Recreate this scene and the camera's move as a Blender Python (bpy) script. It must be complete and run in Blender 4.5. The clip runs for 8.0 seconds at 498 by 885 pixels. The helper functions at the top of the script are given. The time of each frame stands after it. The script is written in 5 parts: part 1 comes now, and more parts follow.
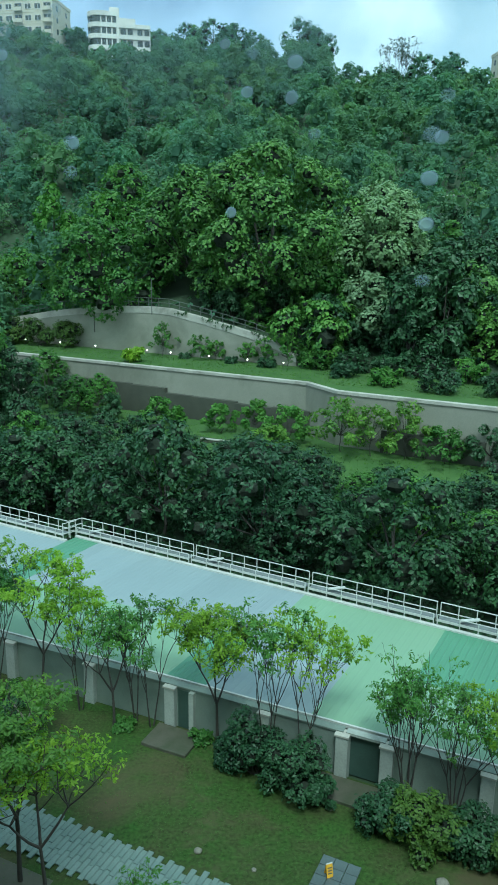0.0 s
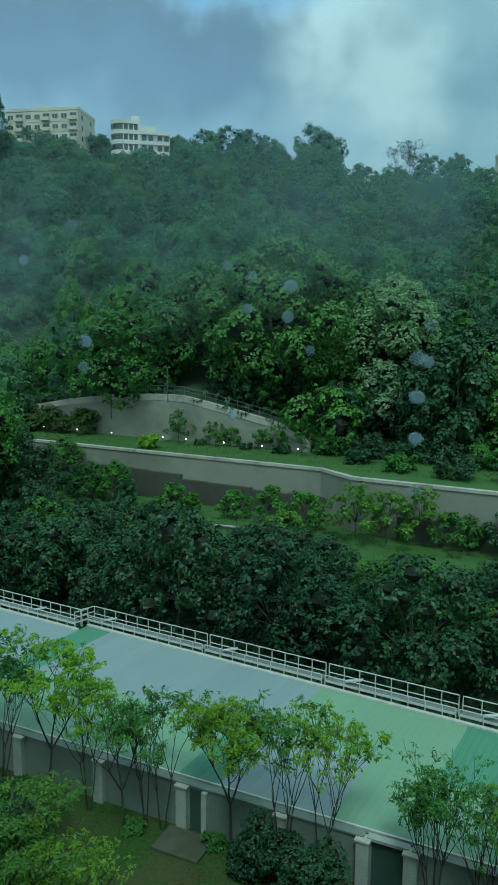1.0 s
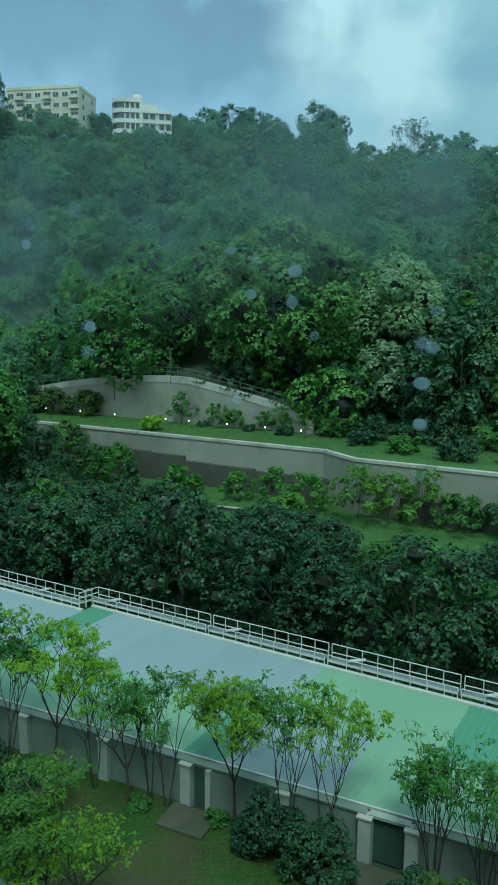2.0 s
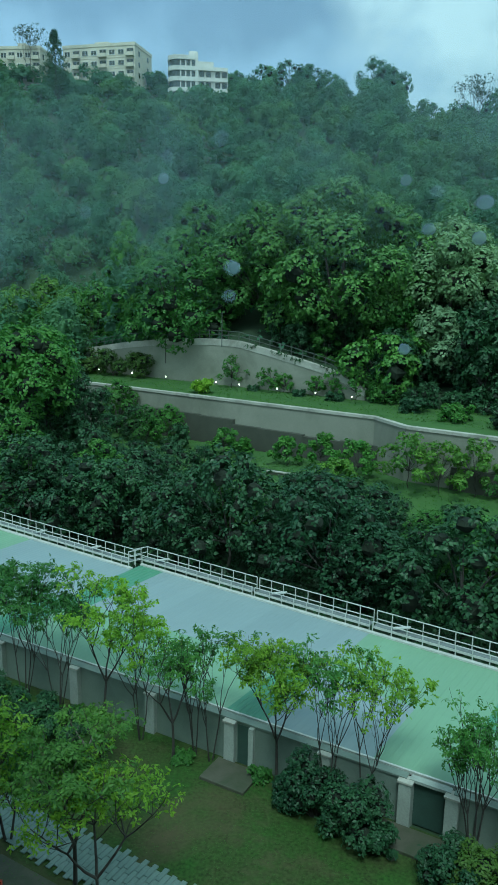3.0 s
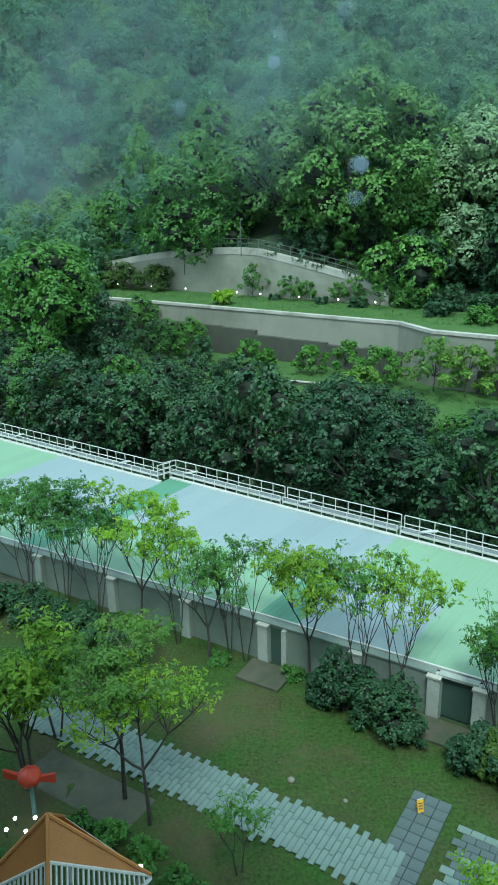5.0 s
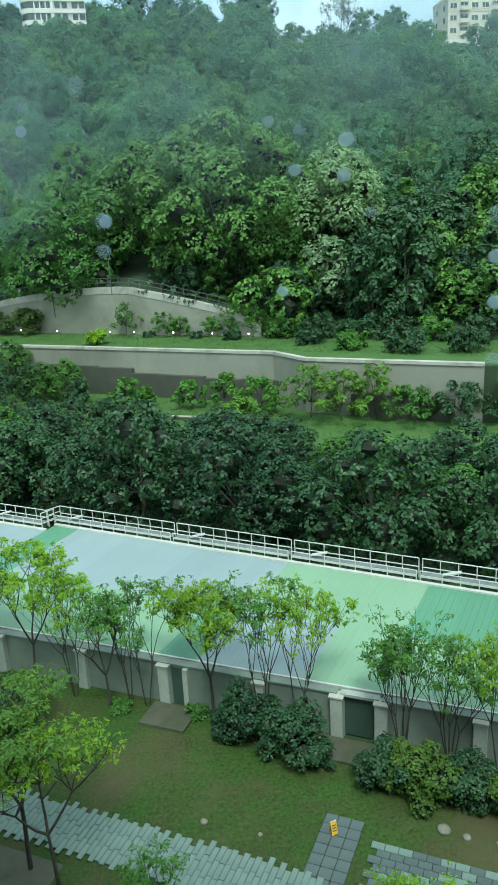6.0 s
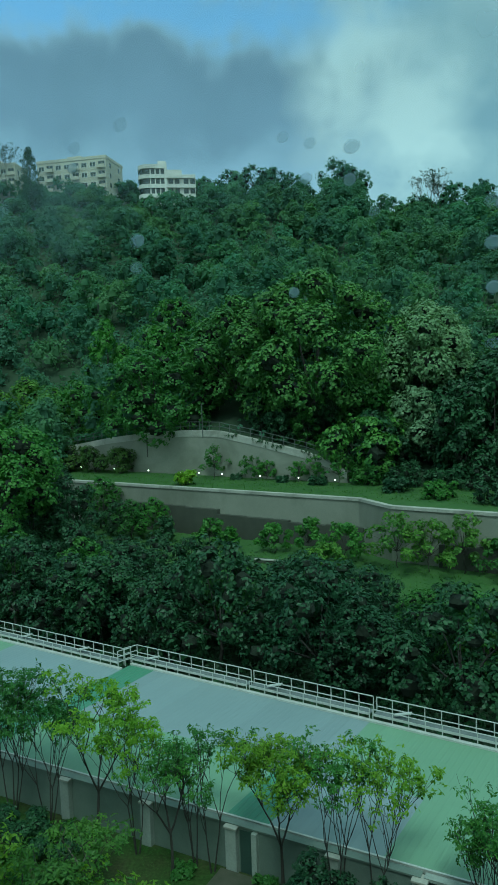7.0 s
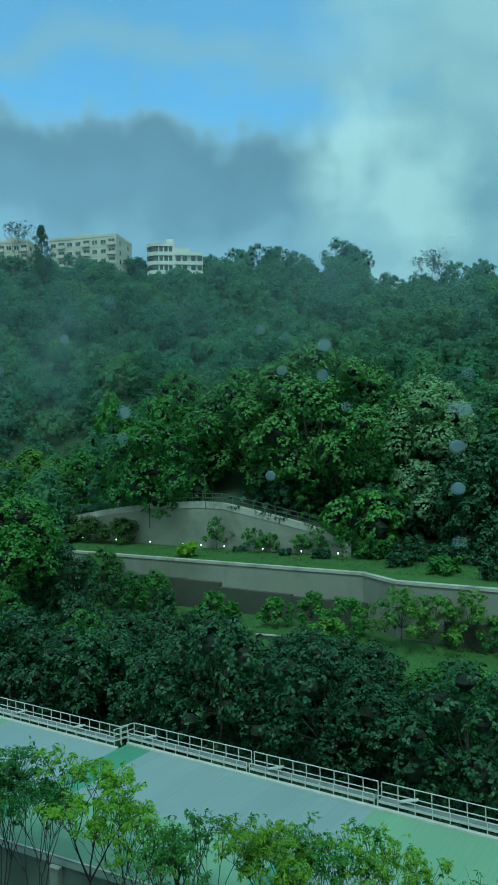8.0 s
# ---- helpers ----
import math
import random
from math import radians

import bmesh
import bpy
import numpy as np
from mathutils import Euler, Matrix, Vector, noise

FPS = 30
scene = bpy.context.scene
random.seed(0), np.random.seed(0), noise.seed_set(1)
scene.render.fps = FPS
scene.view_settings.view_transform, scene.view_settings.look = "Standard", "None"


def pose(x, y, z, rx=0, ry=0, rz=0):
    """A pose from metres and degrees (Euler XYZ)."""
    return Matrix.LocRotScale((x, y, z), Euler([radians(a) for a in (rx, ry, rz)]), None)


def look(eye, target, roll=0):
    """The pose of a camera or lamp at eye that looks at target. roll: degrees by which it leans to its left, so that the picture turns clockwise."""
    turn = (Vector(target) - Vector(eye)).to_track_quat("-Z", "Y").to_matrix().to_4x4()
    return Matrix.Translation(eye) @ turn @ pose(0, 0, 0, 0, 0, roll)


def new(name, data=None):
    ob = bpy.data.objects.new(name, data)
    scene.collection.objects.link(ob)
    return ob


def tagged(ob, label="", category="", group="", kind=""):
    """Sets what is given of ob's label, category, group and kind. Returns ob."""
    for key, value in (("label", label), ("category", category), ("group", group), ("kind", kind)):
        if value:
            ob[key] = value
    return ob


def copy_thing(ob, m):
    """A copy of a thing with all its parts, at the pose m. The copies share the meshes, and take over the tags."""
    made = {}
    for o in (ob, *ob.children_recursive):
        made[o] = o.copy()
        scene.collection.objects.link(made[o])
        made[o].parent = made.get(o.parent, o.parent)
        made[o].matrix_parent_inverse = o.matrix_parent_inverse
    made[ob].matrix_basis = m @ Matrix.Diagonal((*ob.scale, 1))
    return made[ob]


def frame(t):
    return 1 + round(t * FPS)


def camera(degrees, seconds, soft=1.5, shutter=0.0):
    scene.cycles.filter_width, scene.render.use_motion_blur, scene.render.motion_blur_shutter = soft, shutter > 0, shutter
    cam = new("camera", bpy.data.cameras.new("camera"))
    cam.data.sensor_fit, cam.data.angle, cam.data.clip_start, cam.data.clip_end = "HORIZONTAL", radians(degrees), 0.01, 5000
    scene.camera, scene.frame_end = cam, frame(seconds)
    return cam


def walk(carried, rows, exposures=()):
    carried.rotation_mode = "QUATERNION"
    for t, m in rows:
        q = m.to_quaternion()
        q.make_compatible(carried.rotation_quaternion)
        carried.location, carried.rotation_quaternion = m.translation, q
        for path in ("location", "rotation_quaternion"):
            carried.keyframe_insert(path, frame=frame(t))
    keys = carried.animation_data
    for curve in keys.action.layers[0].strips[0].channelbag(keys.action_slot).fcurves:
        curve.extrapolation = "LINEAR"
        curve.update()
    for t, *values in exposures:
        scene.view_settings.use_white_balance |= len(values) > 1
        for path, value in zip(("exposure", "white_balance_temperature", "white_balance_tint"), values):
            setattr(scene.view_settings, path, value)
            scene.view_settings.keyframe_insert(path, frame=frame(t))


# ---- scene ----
# The walk: a phone held at a high window, turning and drifting by a few centimetres.
# Rows: seconds, x, y, z against the eye, and the turn in degrees.
EYE = 21.2
cam = camera(36.45, 8.0, 1.7)
TURNS = [
    (0, 0.0000, -0.0000, -0.0400, 75.50, -0.87, 0.23),
    (0.5, -0.0008, 0.0004, -0.0177, 78.65, -0.94, 1.29),
    (1, 0.0048, -0.0025, 0.0020, 81.98, -0.61, 1.31),
    (1.2, 0.0055, -0.0029, 0.0046, 82.40, -0.48, 1.20),
    (2.3, 0.0027, -0.0014, 0.0020, 79.40, -0.60, 2.05),
    (2.5, -0.0149, 0.0078, -0.0015, 78.67, -0.63, 3.04),
    (3, -0.0371, 0.0194, -0.0054, 77.85, -1.09, 5.42),
    (3.5, -0.0667, 0.0349, -0.0142, 76.98, -1.28, 7.71),
    (4, -0.0881, 0.0460, -0.0255, 76.42, -1.27, 8.88),
    (4.2, -0.0954, 0.0498, -0.0276, 76.04, -1.17, 9.57),
    (5.3, -0.0652, 0.0341, 0.0020, 70.16, 2.97, 4.12),
    (5.5, -0.0560, 0.0292, 0.0040, 70.08, 3.19, 1.38),
    (6, -0.0328, 0.0172, -0.0020, 73.35, 3.04, -3.03),
    (6.5, -0.0145, 0.0076, -0.0260, 79.55, 2.76, -0.72),
    (7, -0.0071, 0.0037, -0.0560, 84.56, 1.93, 3.72),
    (7.5, -0.0038, 0.0020, -0.0527, 87.47, 1.47, 4.59),
    (8, 0.0044, -0.0023, -0.0150, 89.99, 1.33, 4.00),
]
EXPOSURES = [
    (0.0, 0.3, 5350, -18), (0.5, 0.02, 5250, -22), (1.0, -0.45, 5300, -26), (1.2, -0.45, 5300, -26), (2.5, -0.1, 5200, -25), (3.0, -0.12, 5150, -24), (4.0, 0.05, 5100, -21),
    (5.5, 0.72, 5650, -12), (6.0, 0.6, 5950, -13), (6.5, 0.05, 6900, -16), (7.0, -0.55, 5200, -34), (7.5, -0.35, 5050, -36), (8.0, -0.42, 4950, -38),
]
walk(cam, [(t, pose(x, y, EYE + z, rx, ry, rz)) for t, x, y, z, rx, ry, rz in TURNS], EXPOSURES)

# ---- light: a bright, broken overcast after rain ----
SUN_AZ, SUN_EL = radians(178), radians(60)
world = bpy.data.worlds.new("world")
scene.world = world
world.use_nodes = True
wt = world.node_tree
wt.nodes.clear()


def node(tree, kind, **values):
    n = tree.nodes.new(kind)
    for key, value in values.items():
        n.inputs[key.replace("_", " ")].default_value = value
    return n


def ramp(tree, fac, stops, mode="LINEAR"):
    n = tree.nodes.new("ShaderNodeValToRGB")
    n.color_ramp.interpolation = mode
    els = n.color_ramp.elements
    while len(els) < len(stops):
        els.new(0.5)
    for e, (p, c) in zip(els, stops):
        e.position, e.color = p, (*c, 1) if len(c) == 3 else c
    tree.links.new(fac, n.inputs["Fac"])
    return n.outputs["Color"]


def mix(tree, fac, a, b, blend="MIX"):
    n = tree.nodes.new("ShaderNodeMix")
    n.data_type, n.blend_type = "RGBA", blend
    for sock, v in ((0, fac), (6, a), (7, b)):
        if isinstance(v, bpy.types.NodeSocket):
            tree.links.new(v, n.inputs[sock])
        else:
            n.inputs[sock].default_value = v if sock == 0 else (*v, 1)
    return n.outputs[2]


def maths(tree, op, a, b=0.0, clamp=False):
    n = tree.nodes.new("ShaderNodeMath")
    n.operation, n.use_clamp = op, clamp
    for sock, v in ((0, a), (1, b)):
        if isinstance(v, bpy.types.NodeSocket):
            tree.links.new(v, n.inputs[sock])
        else:
            n.inputs[sock].default_value = v
    return n.outputs[0]


def noise_tex(tree, scale, detail=4.0, rough=0.55, vec=None, distortion=0.0):
    n = node(tree, "ShaderNodeTexNoise", Scale=scale, Detail=detail, Roughness=rough, Distortion=distortion)
    if vec is not None:
        tree.links.new(vec, n.inputs["Vector"])
    return n.outputs["Fac"]


def build_world():
    sky = wt.nodes.new("ShaderNodeTexSky")
    sky.sky_type, sky.sun_disc = "NISHITA", False
    sky.sun_elevation, sky.sun_rotation = SUN_EL, SUN_AZ
    coord = wt.nodes.new("ShaderNodeTexCoord").outputs["Generated"]
    xyz = wt.nodes.new("ShaderNodeSeparateXYZ")
    wt.links.new(coord, xyz.inputs[0])
    soft = noise_tex(wt, 5.0, 6, 0.55, coord, 0.3)
    fine = noise_tex(wt, 11.0, 6, 0.55, coord, 0.2)
    puff = maths(wt, "SUBTRACT", maths(wt, "ADD", maths(wt, "MULTIPLY", soft, 0.6), maths(wt, "MULTIPLY", fine, 0.4)), 0.5)
    el = maths(wt, "ADD", xyz.outputs["Z"], maths(wt, "MULTIPLY", puff, 0.28))
    side = maths(wt, "ADD", xyz.outputs["X"], maths(wt, "MULTIPLY", puff, 0.35))
    west = ramp(wt, maths(wt, "ADD", side, 0.5), [(0.48, (1, 1, 1)), (0.70, (0, 0, 0))], "EASE")
    # a low haze, a grey bank of cloud over it, blue gaps above, and white cloud to the east
    bank = ramp(wt, el, [(0.235, (5.2, 6.6, 8.8)), (0.30, (3.5, 4.6, 6.5)), (0.36, (3.1, 4.1, 5.8)), (0.40, (5.2, 6.5, 8.6)), (0.55, (5.0, 6.2, 8.0)), (0.8, (6.5, 7.4, 8.8))], "EASE")
    gap = ramp(wt, el, [(0.375, (0, 0, 0)), (0.41, (1, 1, 1)), (0.45, (0.25, 0.25, 0.25)), (0.50, (0.9, 0.9, 0.9)), (0.58, (0, 0, 0))], "EASE")
    blue = mix(wt, 1.0, sky.outputs["Color"], (2.9, 3.1, 3.3), "MULTIPLY")
    left = mix(wt, maths(wt, "MULTIPLY", gap, 0.9), bank, blue)
    bright = ramp(wt, maths(wt, "ADD", soft, maths(wt, "MULTIPLY", puff, 0.6)), [(0.36, (4.3, 5.7, 7.2)), (0.52, (5.3, 6.7, 8.0)), (0.78, (6.6, 7.8, 9.0))], "EASE")
    both = mix(wt, west, bright, left)
    # the thin white cloud in front of the low sun-side sky
    aim = (math.sin(radians(6.5)) * math.cos(radians(17.5)), math.cos(radians(6.5)) * math.cos(radians(17.5)), math.sin(radians(17.5)))
    dot = wt.nodes.new("ShaderNodeVectorMath")
    dot.operation = "DOT_PRODUCT"
    wt.links.new(coord, dot.inputs[0])
    dot.inputs[1].default_value = aim
    near = maths(wt, "ADD", dot.outputs["Value"], maths(wt, "MULTIPLY", puff, 0.035))
    both = mix(wt, ramp(wt, near, [(0.9935, (0, 0, 0)), (1.0, (0.8, 0.8, 0.8))], "EASE"), both, (10.0, 11.0, 11.8))
    both = mix(wt, ramp(wt, xyz.outputs["Z"], [(0.55, (0, 0, 0)), (0.9, (1, 1, 1))]), both, (9.5, 10.3, 10.8))
    behind = ramp(wt, maths(wt, "ADD", maths(wt, "MULTIPLY", xyz.outputs["Y"], 0.5), 0.5), [(0.3, (1, 1, 1)), (0.6, (0, 0, 0))])
    both = mix(wt, behind, both, (9.5, 10.3, 10.8))
    bg = wt.nodes.new("ShaderNodeBackground")
    bg.inputs["Strength"].default_value = 0.094
    wt.links.new(both, bg.inputs["Color"])
    out = wt.nodes.new("ShaderNodeOutputWorld")
    wt.links.new(bg.outputs["Background"], out.inputs["Surface"])


build_world()
sun = new("sun", bpy.data.lights.new("sun", "SUN"))
sun.data.energy, sun.data.angle, sun.data.color = 2.2, radians(16), (1.0, 0.97, 0.92)
sun.matrix_world = look((0, 0, 60), Vector((0, 0, 60)) - 10 * Vector((math.sin(SUN_AZ) * math.cos(SUN_EL), math.cos(SUN_AZ) * math.cos(SUN_EL), math.sin(SUN_EL))))


# ---- materials ----
def material(name, colour, rough=0.7, second=None, scale=6.0, fine=40.0, bump=0.0, metal=0.0, stains=None, spread=0.12, per="", spec=0.5, coords="Object"):
    """Paint, stone or metal with grain at two scales; per: 'object' or 'island' for variation piece by piece."""
    m = bpy.data.materials.new(name)
    m.use_nodes = True
    t = m.node_tree
    b = t.nodes["Principled BSDF"]
    vec = t.nodes.new("ShaderNodeTexCoord").outputs[coords]
    large, small = noise_tex(t, scale, 5, 0.6, vec), noise_tex(t, fine, 3, 0.6, vec)
    second = second or tuple(c * 0.72 for c in colour)
    col = mix(t, ramp(t, large, [(0.35, (0, 0, 0)), (0.68, (1, 1, 1))]), colour, second)
    col = mix(t, 1.0, col, ramp(t, small, [(0.3, (1 - spread,) * 3), (0.7, (1 + spread,) * 3)]), "MULTIPLY")
    if stains:
        dirt = noise_tex(t, scale * 0.35, 7, 0.7, vec, 0.6)
        col = mix(t, ramp(t, dirt, [(0.5, (0, 0, 0)), (0.66, (0.8, 0.8, 0.8))]), col, stains)
    if per:
        info = t.nodes.new("ShaderNodeObjectInfo" if per == "object" else "ShaderNodeNewGeometry")
        rnd = info.outputs["Random" if per == "object" else "Random Per Island"]
        col = mix(t, 1.0, col, ramp(t, rnd, [(0, (0.96, 0.96, 0.96)), (1, (1.04, 1.04, 1.04))]), "MULTIPLY")
    t.links.new(col, b.inputs["Base Color"])
    rgh = maths(t, "ADD", maths(t, "MULTIPLY", small, 0.25), rough - 0.12, True)
    t.links.new(rgh, b.inputs["Roughness"])
    b.inputs["Metallic"].default_value = metal
    b.inputs["Specular IOR Level"].default_value = spec
    if bump:
        bn = node(t, "ShaderNodeBump", Strength=min(1.0, bump), Distance=0.02)
        t.links.new(small, bn.inputs["Height"])
        t.links.new(bn.outputs["Normal"], b.inputs["Normal"])
    return m


def leaf_material(name, dark, light, rough=0.45, through_light=0.3, far=False):
    m = bpy.data.materials.new(name)
    m.use_nodes = True
    t = m.node_tree
    b = t.nodes["Principled BSDF"]
    geo = t.nodes.new("ShaderNodeNewGeometry")
    rnd = geo.outputs["Random Per Island"]
    # far leaves differ less in tone, imitating the low contrast of mist
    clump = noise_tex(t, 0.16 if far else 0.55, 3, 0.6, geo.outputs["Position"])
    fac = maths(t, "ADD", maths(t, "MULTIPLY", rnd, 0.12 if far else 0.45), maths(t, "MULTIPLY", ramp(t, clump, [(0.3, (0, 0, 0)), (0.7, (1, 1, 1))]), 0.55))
    col = mix(t, fac, dark, light)
    one = t.nodes.new("ShaderNodeObjectInfo").outputs["Random"]
    col = mix(t, 1.0, col, ramp(t, one, [(0, (0.80, 0.86, 0.9)), (0.5, (1, 1, 1)), (1, (1.1, 1.14, 0.95))]), "MULTIPLY")
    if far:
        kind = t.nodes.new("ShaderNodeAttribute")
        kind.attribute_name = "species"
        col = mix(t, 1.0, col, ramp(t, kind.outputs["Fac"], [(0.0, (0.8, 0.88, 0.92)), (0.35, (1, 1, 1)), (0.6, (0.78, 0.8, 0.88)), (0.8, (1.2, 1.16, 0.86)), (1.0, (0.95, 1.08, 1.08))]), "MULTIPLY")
    t.links.new(col, b.inputs["Base Color"])
    b.inputs["Roughness"].default_value = rough
    b.inputs["Specular IOR Level"].default_value = 0.08 if far else 0.25
    tr = t.nodes.new("ShaderNodeBsdfTranslucent")
    t.links.new(mix(t, 1.0, col, (1.25, 1.3, 0.7), "MULTIPLY"), tr.inputs["Color"])
    ms = t.nodes.new("ShaderNodeMixShader")
    ms.inputs[0].default_value = through_light
    t.links.new(b.outputs[0], ms.inputs[1])
    t.links.new(tr.outputs[0], ms.inputs[2])
    t.links.new(ms.outputs[0], t.nodes["Material Output"].inputs["Surface"])
    return m


M_BARK = material("bark", (0.036, 0.032, 0.027), 0.85, (0.065, 0.058, 0.05), 3, 30, 0.6)
# near-black colour of the crown cores, put in as shade between the leaves
M_CROWN_SHADE = material("crown_shade", (0.014, 0.022, 0.011), 0.95, (0.01, 0.016, 0.008), 1.5, 9, 0.6)
M_PALE_BARK = material("pale_bark", (0.22, 0.2, 0.17), 0.8, (0.12, 0.1, 0.08), 3, 30, 0.5)
M_LEAF_FRESH = leaf_material("fresh_leaves", (0.10, 0.20, 0.02), (0.29, 0.43, 0.04), 0.45, 0.4)
M_LEAF_MID = leaf_material("garden_leaves", (0.04, 0.12, 0.025), (0.13, 0.25, 0.05))
M_LEAF_DARK = leaf_material("bank_leaves", (0.012, 0.036, 0.015), (0.058, 0.122, 0.05), 0.42, 0.12)
M_LEAF_BROAD = leaf_material("broad_leaves", (0.022, 0.07, 0.02), (0.16, 0.30, 0.06), 0.45, 0.16)
M_LEAF_OLIVE = leaf_material("olive_leaves", (0.03, 0.065, 0.014), (0.10, 0.16, 0.03), 0.5, 0.2)
M_LEAF_SILVER = leaf_material("silvery_leaves", (0.095, 0.17, 0.08), (0.26, 0.36, 0.20), 0.45, 0.2)
M_LEAF_LIME = leaf_material("lime_leaves", (0.055, 0.13, 0.024), (0.185, 0.31, 0.05), 0.45, 0.3)
# paler and bluer than real leaves: the hill's mist is put into this colour
M_LEAF_MISTED = leaf_material("mist_tinted_woodland_leaves", (0.09, 0.172, 0.115), (0.175, 0.29, 0.19), 0.9, 0.45, True)
M_GROUND = material("ground", (0.035, 0.062, 0.028), 0.9, (0.024, 0.042, 0.02), 0.25, 6, 0.6, coords="Object")
M_SOIL = material("wet_lawn", (0.036, 0.08, 0.014), 0.8, (0.05, 0.056, 0.022), 0.45, 7, 0.8, stains=(0.085, 0.072, 0.04), spread=0.4, spec=0.15)
M_GRASS = material("grass", (0.04, 0.094, 0.017), 0.85, (0.06, 0.12, 0.024), 0.5, 8, 0.6)
M_CONC = material("weathered_concrete", (0.262, 0.265, 0.22), 0.85, (0.225, 0.23, 0.19), 0.2, 12, 0.4, stains=(0.155, 0.16, 0.125))
M_CONC_PALE = material("pale_concrete", (0.42, 0.41, 0.36), 0.8, (0.34, 0.335, 0.30), 0.7, 14, 0.4, stains=(0.2, 0.2, 0.17))
M_CONC_DARK = material("dark_concrete", (0.07, 0.073, 0.056), 0.75, (0.05, 0.053, 0.042), 0.5, 10, 0.5)
M_GARDEN_WALL = material("grey_green_wall_paint", (0.20, 0.24, 0.205), 0.7, (0.145, 0.18, 0.155), 0.5, 16, 0.3, stains=(0.12, 0.14, 0.12))
M_PILLAR = material("pillar_render", (0.37, 0.40, 0.36), 0.7, (0.29, 0.32, 0.29), 0.9, 16, 0.3, stains=(0.15, 0.17, 0.15))
M_DOOR = material("dark_green_door_paint", (0.05, 0.085, 0.07), 0.5, (0.04, 0.07, 0.058), 1.2, 20, 0.1)
M_RAIL = material("white_rail_paint", (0.55, 0.56, 0.53), 0.5, (0.46, 0.47, 0.445), 2, 30, 0.1)
M_GRATE = material("walkway_grating", (0.22, 0.24, 0.235), 0.6, (0.16, 0.18, 0.18), 2, 40, 0.3, 0.3)
M_STEEL = material("dull_steel", (0.16, 0.17, 0.16), 0.5, (0.11, 0.12, 0.11), 2, 30, 0.2, 0.6)
ROOF_PAINTS = {
    "blue": material("pale_blue_sheet_paint", (0.245, 0.297, 0.308), 0.45, (0.225, 0.277, 0.29), 0.12, 3, 0.0, per="object", spread=0.02),
    "mint": material("mint_sheet_paint", (0.205, 0.32, 0.205), 0.45, (0.19, 0.30, 0.192), 0.12, 3, 0.0, per="object", spread=0.02),
    "green": material("green_sheet_paint", (0.105, 0.24, 0.145), 0.45, (0.095, 0.22, 0.135), 0.12, 3, 0.0, per="object", spread=0.02),
}
M_SLAB = material("wet_paving_slab", (0.17, 0.225, 0.20), 0.4, (0.13, 0.18, 0.16), 1.2, 18, 0.2, per="object")
M_SLAB_MOSS = material("mossy_concrete", (0.085, 0.082, 0.06), 0.7, (0.06, 0.064, 0.04), 1.5, 18, 0.4, stains=(0.04, 0.055, 0.025))
M_SLAB_DARK = material("dark_paving_slab", (0.09, 0.115, 0.115), 0.35, (0.07, 0.09, 0.09), 1.2, 18, 0.2, per="object")
M_FACADE = material("cream_facade_render", (0.62, 0.58, 0.48), 0.8, (0.54, 0.51, 0.42), 0.3, 4, 0.1, stains=(0.42, 0.40, 0.34))
M_FACADE_WHITE = material("white_facade_render", (0.72, 0.71, 0.67), 0.8, (0.62, 0.61, 0.58), 0.3, 4, 0.1, stains=(0.48, 0.47, 0.44))
M_FACADE_GREY = material("grey_facade_render", (0.45, 0.44, 0.41), 0.8, (0.38, 0.37, 0.35), 0.3, 4, 0.1, stains=(0.3, 0.3, 0.28))
M_GLASS = material("dark_window_glass", (0.035, 0.05, 0.05), 0.12, (0.05, 0.065, 0.065), 0.8, 3, 0.0, spec=0.8)
M_RED = material("red_gloss_paint", (0.5, 0.06, 0.03), 0.4, (0.4, 0.045, 0.025), 2, 20, 0.1)
M_YELLOW = material("yellow_sign_plastic", (0.75, 0.42, 0.03), 0.5, (0.65, 0.36, 0.03), 3, 20, 0.1)
M_TEAL = material("grey_teal_paint", (0.16, 0.26, 0.24), 0.5, (0.12, 0.2, 0.19), 3, 20, 0.1)
M_STONE = material("pale_stone", (0.22, 0.21, 0.17), 0.85, (0.15, 0.14, 0.11), 4, 24, 0.5)
M_HERB = leaf_material("grass_tufts", (0.055, 0.13, 0.02), (0.14, 0.24, 0.045), 0.6, 0.3)
M_LAWN = leaf_material("lawn_blades", (0.05, 0.095, 0.022), (0.08, 0.14, 0.035), 0.6, 0.3)


def lamp_material(name, colour, strength):
    m = bpy.data.materials.new(name)
    m.use_nodes = True
    b = m.node_tree.nodes["Principled BSDF"]
    b.inputs["Base Color"].default_value = (*colour, 1)
    b.inputs["Emission Color"].default_value = (*colour, 1)
    b.inputs["Emission Strength"].default_value = strength
    return m


M_BULB = lamp_material("lit_bulb", (1.0, 0.9, 0.68), 5.0)
M_ORANGE = material("orange_roof_sheet", (0.40, 0.175, 0.045), 0.5, (0.34, 0.145, 0.038), 1.0, 20, 0.1)


# ---- mesh helpers ----
def put(name, bm, mat, parent=None, label="", smooth=False):
    me = bpy.data.meshes.new(name)
    bm.normal_update()
    bm.to_mesh(me)
    bm.free()
    if smooth:
        me.polygons.foreach_set("use_smooth", [True] * len(me.polygons))
    me.materials.append(mat)
    ob = new(name, me)
    ob.parent = parent
    if label:
        ob["label"] = label
    return ob


def part(name, bm, mat, parent, label="", smooth=False):
    return put(name, bm, mat, parent, label, smooth)


def thing(name, at, label, category, group="", turn=0.0, kind=""):
    ob = new(name)
    ob.matrix_basis = pose(at[0], at[1], at[2], 0, 0, turn)
    return tagged(ob, label, category, group, kind)


